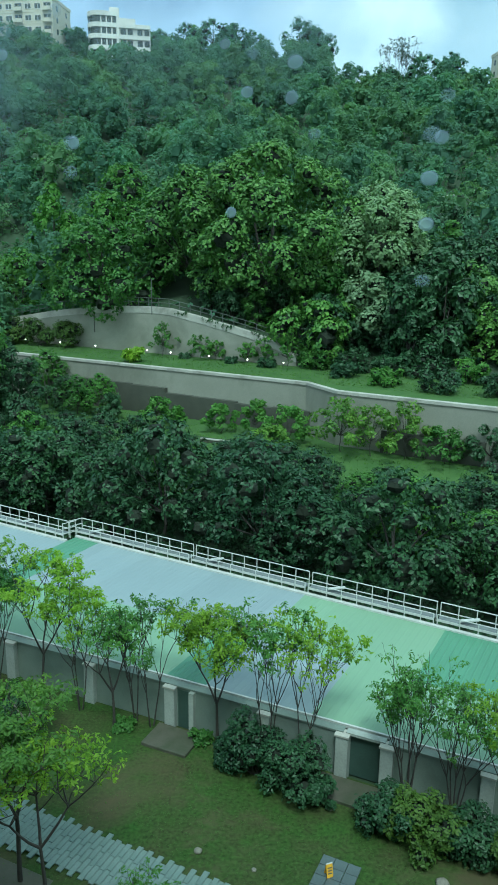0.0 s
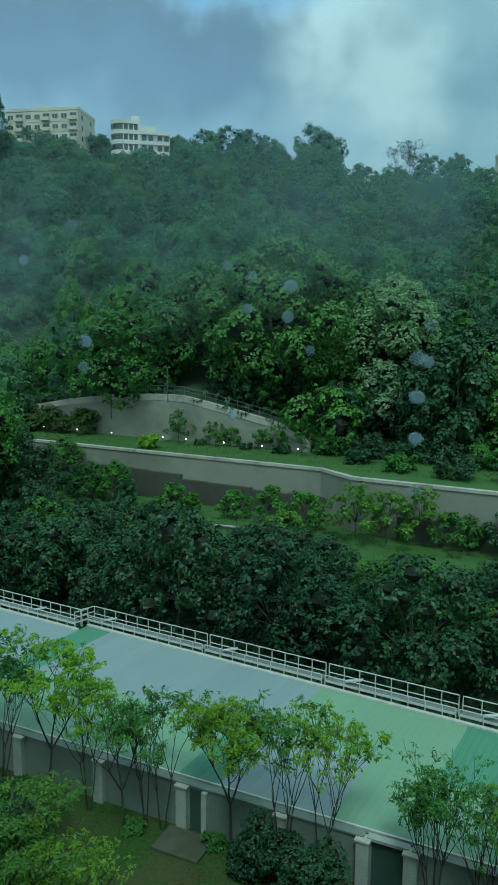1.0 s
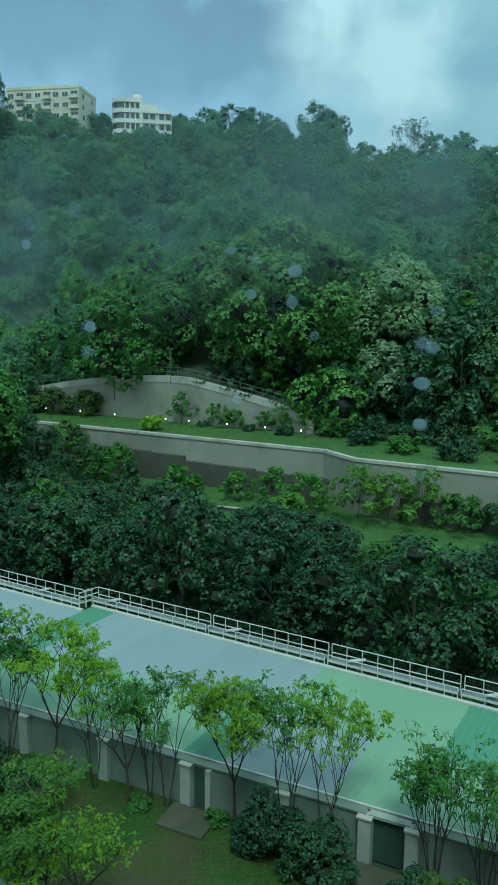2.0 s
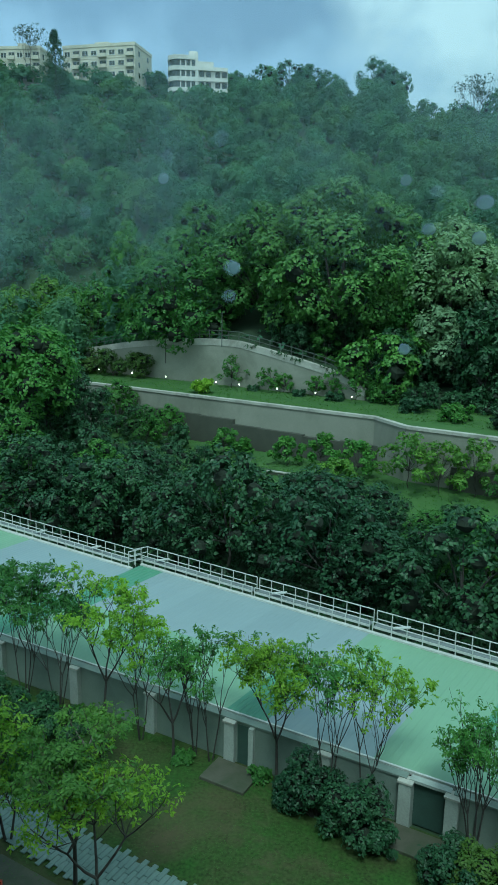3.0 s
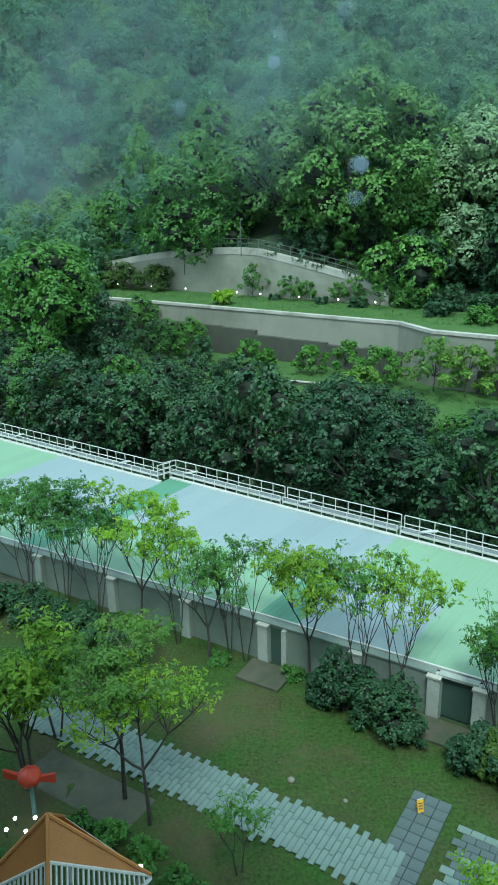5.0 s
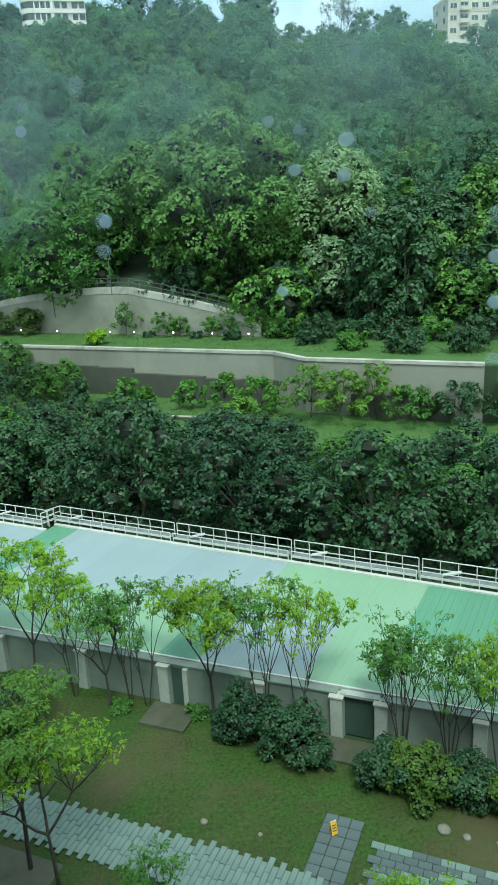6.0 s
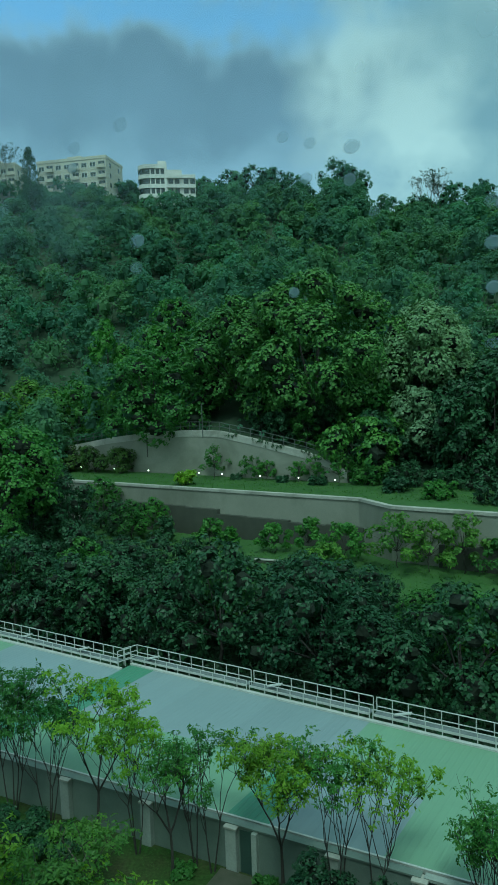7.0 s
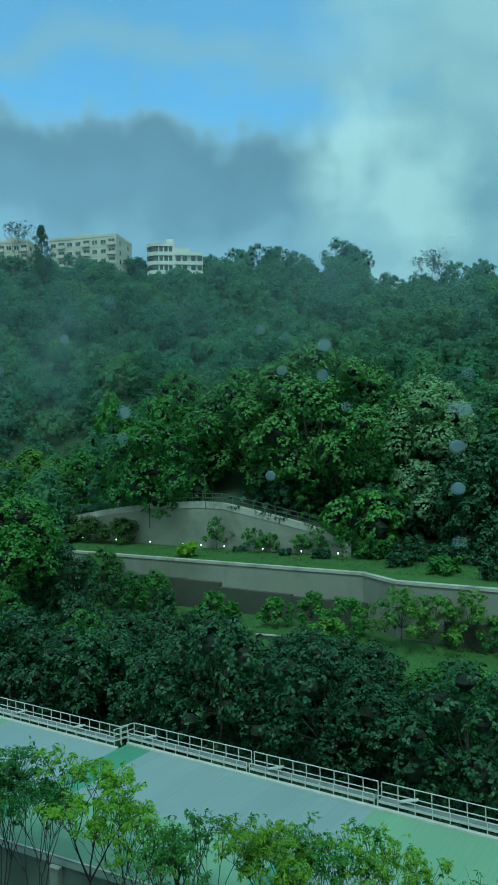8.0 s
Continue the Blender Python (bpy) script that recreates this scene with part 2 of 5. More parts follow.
def box(bm, lo, hi, bevel=0.0):
    r = bmesh.ops.create_cube(bm, size=1.0)
    c = [(a + b) / 2 for a, b in zip(lo, hi)]
    s = [b - a for a, b in zip(lo, hi)]
    for v in r["verts"]:
        v.co = Vector((v.co.x * s[0] + c[0], v.co.y * s[1] + c[1], v.co.z * s[2] + c[2]))
    if bevel:
        es = list({e for v in r["verts"] for e in v.link_edges})
        bmesh.ops.bevel(bm, geom=es, offset=bevel, segments=1, affect="EDGES")
    return bm


def bar(bm, a, b, r, sides=6, r2=None):
    """A round bar from a to b, tapering from r to r2."""
    a, b = Vector(a), Vector(b)
    d = b - a
    r2 = r if r2 is None else r2
    q = d.to_track_quat("Z", "Y")
    rings = []
    for p, rr in ((a, r), (b, r2)):
        rings.append([bm.verts.new(p + q @ Vector((rr * math.cos(2 * math.pi * k / sides), rr * math.sin(2 * math.pi * k / sides), 0))) for k in range(sides)])
    for k in range(sides):
        bm.faces.new((rings[0][k], rings[0][(k + 1) % sides], rings[1][(k + 1) % sides], rings[1][k]))
    bm.faces.new(rings[1])
    bm.faces.new(rings[0][::-1])
    return bm


def prism(bm, outline, z0, z1):
    """A solid with a flat outline seen from above; z1 may be a list of heights."""
    tops = z1 if isinstance(z1, (list, tuple)) else [z1] * len(outline)
    low = [bm.verts.new((x, y, z0)) for x, y in outline]
    high = [bm.verts.new((x, y, z)) for (x, y), z in zip(outline, tops)]
    n = len(outline)
    for k in range(n):
        bm.faces.new((low[k], low[(k + 1) % n], high[(k + 1) % n], high[k]))
    bm.faces.new(high)
    bm.faces.new(low[::-1])
    return bm


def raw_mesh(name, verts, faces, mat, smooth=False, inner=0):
    """A mesh from arrays of corners and four-cornered faces; the last faces, inner of them, are dark bodies standing in
    for shade inside a crown.
    """
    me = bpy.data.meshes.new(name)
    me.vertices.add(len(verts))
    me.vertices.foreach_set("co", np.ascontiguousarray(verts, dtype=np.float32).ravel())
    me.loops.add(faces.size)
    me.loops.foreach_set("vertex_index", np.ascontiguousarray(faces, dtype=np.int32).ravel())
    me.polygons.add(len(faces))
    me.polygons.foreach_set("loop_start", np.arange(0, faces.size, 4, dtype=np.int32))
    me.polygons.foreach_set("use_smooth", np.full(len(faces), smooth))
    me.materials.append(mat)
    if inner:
        me.materials.append(M_CROWN_SHADE)
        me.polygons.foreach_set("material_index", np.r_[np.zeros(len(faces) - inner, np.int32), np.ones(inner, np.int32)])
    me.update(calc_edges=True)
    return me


# ---- the lie of the land: s runs along the road, q away from the window ----
ALONG, AWAY = Vector((0.886, -0.463, 0)), Vector((0.463, 0.886, 0))


def at(s, q, z=0.0):
    return (s * 0.886 + q * 0.463, -s * 0.463 + q * 0.886, z)


def sq(x, y):
    return x * 0.886 - y * 0.463, x * 0.463 + y * 0.886


def low_wall_q(s):
    return float(np.interp(s, [-31.7, -27.0], [74.0, 71.0]))


UPPER_Q = 83.0


def upper_top(s):
    return float(np.interp(s, [-105, -92, -85, -74.5, -67, -60, -55.5, -50.4, -44.8, -41.5, -39.2, -36], [8.2, 9.2, 10.3, 12.1, 13.0, 13.4, 13.4, 12.5, 11.4, 10.7, 9.7, 8.2]))


RIDGE_AZ = [-40, -22, -18, -12.5, -11, -7, -3, -0.3, 1.3, 3.2, 4.8, 6.4, 8, 11.3, 13, 16, 21, 40]
RIDGE_EL = [12.9, 13.1, 13.4, 13.0, 12.2, 12.6, 12.8, 12.5, 11.8, 12.4, 11.9, 10.5, 10.1, 10.6, 10.8, 10.0, 9.6, 9.6]
RIDGE_R = 265.0


def ridge_z(az):
    return EYE + RIDGE_R * math.tan(radians(float(np.interp(az, RIDGE_AZ, RIDGE_EL))))


def land(x, y):
    s, q = sq(x, y)
    lw = low_wall_q(s)
    if q < 24.0:
        return 0.0
    if q < lw:
        return float(np.interp(q, [24, 37, 40, 50, 62, 67, lw], [0, -0.5, -1.2, -0.8, 0.8, 1.5, 1.6]))
    if q < UPPER_Q:
        return float(np.interp(q, [lw, UPPER_Q], [6.9, 7.3]))
    base = max(upper_top(s) - 0.4, 8.0)
    r, az = math.hypot(x, y), math.degrees(math.atan2(x, y))
    if abs(az) > 70:
        return 8.0
    zr = ridge_z(az)
    k = min(max((q - 88.0) / max(1.0, (RIDGE_R / max(r, 1) * q - 88.0)), 0.0), 1.0)
    z = base + (zr - base) * (k ** 1.12)
    if r > RIDGE_R:
        z = zr - min(45.0, (r - RIDGE_R) * 0.22)
    return z + (1.2 * noise.noise(Vector((x * 0.03, y * 0.03, 0.5))) if q > 95 else 0.0)


def build_ground():
    ss = [-3000, -1200, -500, -260] + sorted(list(np.arange(-190, 131, 5.0)) + [-31.7, -27.0]) + [200, 500, 1200, 3000]
    qs = [-3000, -900, -200, -60] + list(np.arange(-20, 24, 4.0)) + [24, 28, 33, 37, 40, 45, 50, 56, 62, 67, 70, "a", "b", 77, 80, UPPER_Q - 0.15, UPPER_Q + 0.15, 86, 88] + list(np.arange(94, 330, 7.0)) + [400, 600, 1200, 3000]
    v = []
    for q in qs:
        for s in ss:
            qq = low_wall_q(s) + (-0.12 if q == "a" else 0.12) if isinstance(q, str) else q
            x, y, _ = at(s, qq)
            v.append((x, y, land(x, y)))
    n = len(ss)
    f = [(r * n + c, r * n + c + 1, (r + 1) * n + c + 1, (r + 1) * n + c) for r in range(len(qs) - 1) for c in range(n - 1)]
    ob = new("ground", raw_mesh("ground", np.array(v), np.array(f), M_GROUND))
    tagged(ob, "dark damp earth rising into a wooded hillside", "ground", kind="structure")


build_ground()


# ---- retaining walls and terraces across the valley ----
def strip_wall(name, line, thick, z0, tops, mat, parent, label=""):
    """An upright wall along a line in (s, q), with its own top height at each point; thick goes away from the window."""
    bm = bmesh.new()
    rows = []
    for (s, q), z in zip(line, tops):
        rows.append([bm.verts.new(at(s, q, z0)), bm.verts.new(at(s, q, z)), bm.verts.new(at(s, q + thick, z)), bm.verts.new(at(s, q + thick, z0))])
    for a, b in zip(rows, rows[1:]):
        for k in range(4):
            bm.faces.new((a[k], b[k], b[(k + 1) % 4], a[(k + 1) % 4]))
    bm.faces.new(rows[0])
    bm.faces.new(rows[-1][::-1])
    bmesh.ops.recalc_face_normals(bm, faces=bm.faces)
    return part(name, bm, mat, parent, label)


def build_terraces():
    low = thing("retaining_wall_lower", (0, 0, 0), "long grey weathered concrete retaining wall with a pale coping", "wall", kind="structure")
    line = [(-125, 73.7), (-31.7, 73.7), (-27.0, 70.7), (-9.5, 70.7)]
    strip_wall("wall_face", line, 0.5, 0.5, [6.95] * 4, M_CONC, low)
    strip_wall("coping", [(s, q - 0.12) for s, q in line], 0.7, 6.95, [7.25] * 4, M_CONC_PALE, low, "pale worn coping")
    dark = thing("stepped_wall_foot", (0, 0, 0), "dark stepped concrete wall along the foot of the terrace", "wall", kind="structure")
    steps = [(-62, -54.5, 5.0), (-54.5, -49.5, 4.9), (-49.5, -45.8, 4.35), (-45.8, -40, 4.3), (-40, -35.5, 4.1), (-35.5, -31, 4.2), (-22, -12, 3.9)]
    for a, b, z in steps:
        q = 73.1 if b < -28 else 70.1
        strip_wall("wall_block", [(a, q), (b, q)], 0.56, 0.6, [z, z], M_CONC_DARK, dark)
    edge = thing("terrace_kerb", (0, 0, 0), "low pale concrete kerb at the edge of the lower terrace", "kerb", kind="structure")
    # this face is coloured dark for the shadow below the pale kerb top
    strip_wall("kerb_shadow_face", [(-40, 65.5), (-35, 66.2), (-30, 67.1)], 0.25, 0.6, [1.65, 1.65, 1.65], M_CONC_DARK, edge)
    strip_wall("kerb_top", [(-40, 65.46), (-35, 66.16), (-30, 67.06)], 0.33, 1.652, [1.76, 1.76, 1.76], M_CONC_PALE, edge)
    left = thing("retaining_wall_west", (0, 0, 0), "low grey retaining wall half hidden by trees", "wall", kind="structure")
    strip_wall("wall_face", [(-120, 60), (-70, 60)], 0.4, -1.0, [2.2, 2.2], M_CONC, left)
    strip_wall("coping", [(-120, 59.9), (-70, 59.9)], 0.6, 2.2, [2.45, 2.45], M_CONC_PALE, left)
    up = thing("retaining_wall_upper", (0, 0, 0), "arched grey concrete retaining wall with a pale stained top band", "wall", kind="structure")
    ss = list(np.arange(-105, -35.9, 2.0))
    line = [(s, UPPER_Q - 0.3) for s in ss]
    strip_wall("wall_face", line, 0.6, 6.5, [max(upper_top(s) - 0.85, 7.6) for s in ss], M_CONC, up)
    bm = bmesh.new()
    rows = []
    for s in ss:
        z = upper_top(s)
        rows.append([bm.verts.new(at(s, UPPER_Q - 0.36, max(z - 0.85, 7.6))), bm.verts.new(at(s, UPPER_Q - 0.36, z)), bm.verts.new(at(s, UPPER_Q + 0.3, z)), bm.verts.new(at(s, UPPER_Q + 0.3, max(z - 0.85, 7.6)))])
    for a, b in zip(rows, rows[1:]):
        for k in range(4):
            bm.faces.new((a[k], b[k], b[(k + 1) % 4], a[(k + 1) % 4]))
    bm.faces.new(rows[0])
    bm.faces.new(rows[-1][::-1])
    bmesh.ops.recalc_face_normals(bm, faces=bm.faces)
    part("top_band", bm, M_CONC_PALE, up, "pale band streaked with black water stains")
    for s in (-67.4,):
        bm = bmesh.new()
        box(bm, (-0.07, -0.03, 0), (0.07, 0.0, upper_top(s) - 0.9 - 9.5 + 0.8))
        o = part("drain_stain", bm, M_CONC_DARK, up, "narrow dark weep joint")
        o.matrix_basis = pose(*at(s, UPPER_Q - 0.37, 9.5), 0, 0, -27.6)
    rail = thing("hill_handrail", (0, 0, 0), "thin dark steel handrail along the arched wall top", "handrail")
    pts = [at(s, UPPER_Q + 0.05, upper_top(s) + 0.0) for s in np.arange(-105, -30.9, 1.6)]
    for p in pts:
        part("post", bar(bmesh.new(), p, (p[0], p[1], p[2] + 1.1), 0.05, 5), M_STEEL, rail)
    for h in (0.55, 1.1):
        bm = bmesh.new()
        for a, b in zip(pts, pts[1:]):
            bar(bm, (a[0], a[1], a[2] + h), (b[0], b[1], b[2] + h), 0.045, 5)
        part("rail", bm, M_STEEL, rail)


build_terraces()


def grass_strip(name, label, rows):
    """A strip of turf draped a hand's width over the ground between two lines."""
    v, f = [], []
    for s, q0, q1 in rows:
        for k in range(5):
            x, y, _ = at(s, q0 + (q1 - q0) * k / 4)
            v.append((x, y, land(x, y) + 0.06))
    for i in range(len(rows) - 1):
        for k in range(4):
            f.append((i * 5 + k, (i + 1) * 5 + k, (i + 1) * 5 + k + 1, i * 5 + k + 1))
    tagged(new(name, raw_mesh(name, np.array(v), np.array(f), M_GRASS, True)), label, "grass", kind="structure")


grass_strip("upper_terrace", "bright green turf on the upper terrace", [(s, low_wall_q(s) + 0.45, UPPER_Q - 0.4) for s in np.arange(-118, 0, 3.0)])
grass_strip("lower_terrace", "green turf on the lower terrace", [(s, 62.0, low_wall_q(s) - 0.5) for s in np.arange(-80, 0, 3.0)])


# ---- the room and the rain-spotted window that the phone looks through; x along the facade, y outwards ----
FACADE_TURN = -27.6
HOLE = (-1.5, 0.9, 19.75, 22.45)
PANE_Y = 0.25


def facade_box(name, lo, hi, mat, label, category):
    ob = put(name, box(bmesh.new(), lo, hi), mat)
    ob.matrix_basis = pose(0, 0, 0, 0, 0, FACADE_TURN)
    return tagged(ob, label, category, kind="structure")


def build_room():
    x0, x1, z0, z1 = HOLE
    # unseen facade, added to block sky light; its height sets the garden's shade
    bm = bmesh.new()
    for lo, hi in (((-32, 0.15, -1), (x0, 0.4, 33)), ((x1, 0.15, -1), (32, 0.4, 33)), ((x0, 0.15, -1), (x1, 0.4, z0)), ((x0, 0.15, z1), (x1, 0.4, 33))):
        box(bm, lo, hi)
    wall = put("wall_south", bm, M_CONC_PALE)
    wall.matrix_basis = pose(0, 0, 0, 0, 0, FACADE_TURN)
    tagged(wall, "plain pale unseen apartment facade with a window opening, sized to shade the garden", "wall", kind="structure")
    facade_box("room_floor", (-2.6, -3.6, 19.4), (2.6, 0.148, 19.6), M_FACADE_GREY, "plain grey room floor", "floor")
    facade_box("ceiling", (-2.6, -3.6, 22.6), (2.6, 0.148, 22.8), M_FACADE_WHITE, "plain white room ceiling", "ceiling")
    facade_box("wall_room_west", (-2.8, -3.6, 19.4), (-2.602, 0.148, 22.8), M_FACADE_WHITE, "plain white room wall", "wall")
    facade_box("wall_room_east", (2.602, -3.6, 19.4), (2.8, 0.148, 22.8), M_FACADE_WHITE, "plain white room wall", "wall")
    facade_box("wall_room_back", (-2.8, -3.8, 19.4), (2.8, -3.602, 22.8), M_FACADE_WHITE, "plain white room wall", "wall")


build_room()


def haze_and_drop_glass(name, film, haze_amount=0.0):
    """Clear glass under a thin film that scatters the daylight: dried rain, and haze for the far hill."""
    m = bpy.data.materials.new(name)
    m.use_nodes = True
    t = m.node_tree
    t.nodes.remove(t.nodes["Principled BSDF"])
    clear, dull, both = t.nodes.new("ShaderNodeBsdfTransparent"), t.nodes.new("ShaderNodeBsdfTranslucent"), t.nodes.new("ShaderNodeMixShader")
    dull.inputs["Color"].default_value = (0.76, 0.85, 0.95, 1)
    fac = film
    if haze_amount:
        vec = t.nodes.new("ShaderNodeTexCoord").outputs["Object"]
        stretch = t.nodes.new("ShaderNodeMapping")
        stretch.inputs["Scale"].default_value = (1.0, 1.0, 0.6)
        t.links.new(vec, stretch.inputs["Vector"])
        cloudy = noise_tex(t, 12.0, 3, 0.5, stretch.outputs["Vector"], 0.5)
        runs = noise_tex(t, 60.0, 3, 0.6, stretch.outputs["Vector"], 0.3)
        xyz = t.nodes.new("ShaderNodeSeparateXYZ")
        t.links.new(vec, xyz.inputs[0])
        # the film is banded to lie over the far hill and veil it like mist
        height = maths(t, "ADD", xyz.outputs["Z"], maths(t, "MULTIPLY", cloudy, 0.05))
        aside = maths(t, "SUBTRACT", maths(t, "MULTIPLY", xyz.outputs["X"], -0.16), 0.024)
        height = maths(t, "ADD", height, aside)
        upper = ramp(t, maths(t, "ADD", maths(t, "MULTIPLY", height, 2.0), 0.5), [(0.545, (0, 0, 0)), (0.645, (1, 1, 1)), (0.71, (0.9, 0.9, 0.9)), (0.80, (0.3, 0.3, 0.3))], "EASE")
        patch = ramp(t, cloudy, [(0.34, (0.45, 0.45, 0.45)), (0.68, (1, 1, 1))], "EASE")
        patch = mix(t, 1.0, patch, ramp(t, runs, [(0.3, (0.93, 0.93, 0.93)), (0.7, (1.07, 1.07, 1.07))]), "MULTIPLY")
        fac = maths(t, "ADD", maths(t, "MULTIPLY", maths(t, "MULTIPLY", patch, upper), haze_amount), film)
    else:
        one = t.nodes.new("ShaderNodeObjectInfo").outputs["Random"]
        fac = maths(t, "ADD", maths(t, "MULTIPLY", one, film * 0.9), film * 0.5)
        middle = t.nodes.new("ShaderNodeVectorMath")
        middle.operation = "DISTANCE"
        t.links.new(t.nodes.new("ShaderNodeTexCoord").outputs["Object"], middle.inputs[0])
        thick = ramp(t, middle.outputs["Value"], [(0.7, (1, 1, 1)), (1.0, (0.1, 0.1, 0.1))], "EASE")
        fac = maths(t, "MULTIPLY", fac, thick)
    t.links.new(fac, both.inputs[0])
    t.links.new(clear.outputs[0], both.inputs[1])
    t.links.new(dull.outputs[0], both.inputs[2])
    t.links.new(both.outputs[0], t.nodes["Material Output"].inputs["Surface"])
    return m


def build_window():
    M_PANE, M_DROP = haze_and_drop_glass("rain_and_haze_glass", 0.0, 0.28), haze_and_drop_glass("dried_rain_drop", 0.40)
    x0, x1, z0, z1 = HOLE
    win = thing("window_1", (0, 0, EYE), "large window pane spotted by rain, with a film standing in for haze", "window", turn=FACADE_TURN, kind="structure")
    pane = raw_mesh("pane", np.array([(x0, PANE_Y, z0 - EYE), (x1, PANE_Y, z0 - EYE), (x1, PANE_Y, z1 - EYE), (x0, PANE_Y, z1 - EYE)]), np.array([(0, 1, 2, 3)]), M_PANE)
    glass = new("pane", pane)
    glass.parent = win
    glass["label"] = "clear pane with a streaky film of dried rain that also stands in for hill haze"
    for lo, hi in (((x0, 0.2, z0), (x1, 0.3, z0 + 0.06)), ((x0, 0.2, z1 - 0.06), (x1, 0.3, z1)), ((x0, 0.2, z0 + 0.06), (x0 + 0.06, 0.3, z1 - 0.06)), ((x1 - 0.06, 0.2, z0 + 0.06), (x1, 0.3, z1 - 0.06))):
        part("window_frame", box(bmesh.new(), (lo[0], lo[1], lo[2] - EYE), (hi[0], hi[1], hi[2] - EYE), 0.004), M_STEEL, win, "dark metal frame bar")
    # millimetres along the pane, up from the eye, and the radius
    drops = [(-134, 12, 2.3), (-132, 24, 2.1), (-64, 6, 2.3), (-65, -6, 2.3), (-68, -32, 2.4), (-68, -50, 2.4), (-108, -3, 2.0), (-140, -28, 2.2),
             (-245, 42, 3.0), (-247, 34, 2.6), (-291, 22, 3.1), (-143, 28, 2.2), (-116, 20, 2.8), (-117, 9, 2.5), (-219, 47, 3.6), (-213, -1, 3.3),
             (-68, -5, 2.6), (-68, -18, 2.6), (-214, -12, 3.1), (-212, -1, 2.8)]
    rng = np.random.default_rng(14)
    for a, c, r in drops:
        bm = bmesh.new()
        rim = [bm.verts.new((math.cos(k * 0.2618), 0, math.sin(k * 0.2618))) for k in range(24)]
        top = [bm.verts.new((v.co.x * 0.6, 0.18, v.co.z * 0.6)) for v in rim]
        for k in range(24):
            bm.faces.new((rim[k], rim[(k + 1) % 24], top[(k + 1) % 24], top[k]))
        bm.faces.new(top)
        d = part("rain_drop", bm, M_DROP, win)
        d.matrix_basis = pose(a / 1000, PANE_Y + 0.0006, c / 1000) @ Matrix.Diagonal((0.00125 * r * rng.uniform(0.9, 1.05), 0.001 * r, 0.001 * r * rng.uniform(0.95, 1.1), 1))


build_window()


# ---- the covered road: painted sheet roof with a service walkway on its far edge ----
FAR_DIR, FAR_N = Vector((0.8766, -0.4812, 0)), Vector((0.4812, 0.8766, 0))


def far_edge(u):
    p = Vector((-11.55, 47.65, 0)) + FAR_DIR * u
    return p if u >= 0 else p - FAR_N * 0.95


def near_hit(p):
    """How far it is from p, straight across the roof, to the garden wall."""
    return (p.y + 0.445 * p.x - 28.75 - 0.5) / (FAR_N.y + 0.445 * FAR_N.x)


ROOF_Z = 2.1
FAR_BANDS = [(-99, -9.5, "mint"), (-9.5, -0.2, "blue"), (-0.2, 2.0, "green"), (2.0, 17.2, "blue"), (17.2, 25.0, "mint"), (25.0, 99, "green")]
NEAR_BANDS = [(-99, -1.0, "mint"), (-1.0, 1.0, "green"), (1.0, 14.6, "mint"), (14.6, 16.6, "green"), (16.6, 22.0, "blue"), (22.0, 99, "mint")]


def band(table, u):
    return next(c for a, b, c in table if a <= u < b)


def sheet(u, a0, a1, colour, parent):
    """One ribbed sheet a metre wide, from a0 to a1 metres in from the far edge."""
    bm = bmesh.new()
    base = far_edge(u + 0.5)
    prof = []
    rib = 0.022 if colour == "green" else 0.007
    for k in range(3):
        x = k * 0.332
        prof += [(x, 0.0), (x + 0.2, 0.0), (x + 0.235, rib), (x + 0.295, rib)]
    prof.append((1.0, 0.0))
    rows = []
    for x, h in prof:
        p = base + FAR_DIR * (x - 0.5)
        a, b = p - FAR_N * a0, p - FAR_N * min(a1, near_hit(p))
        rows.append([bm.verts.new((a.x, a.y, ROOF_Z + h)), bm.verts.new((b.x, b.y, ROOF_Z + h))])
    for r, q in zip(rows, rows[1:]):
        bm.faces.new((r[0], r[1], q[1], q[0]))
    return part("roof_sheet", bm, ROOF_PAINTS[colour], parent)


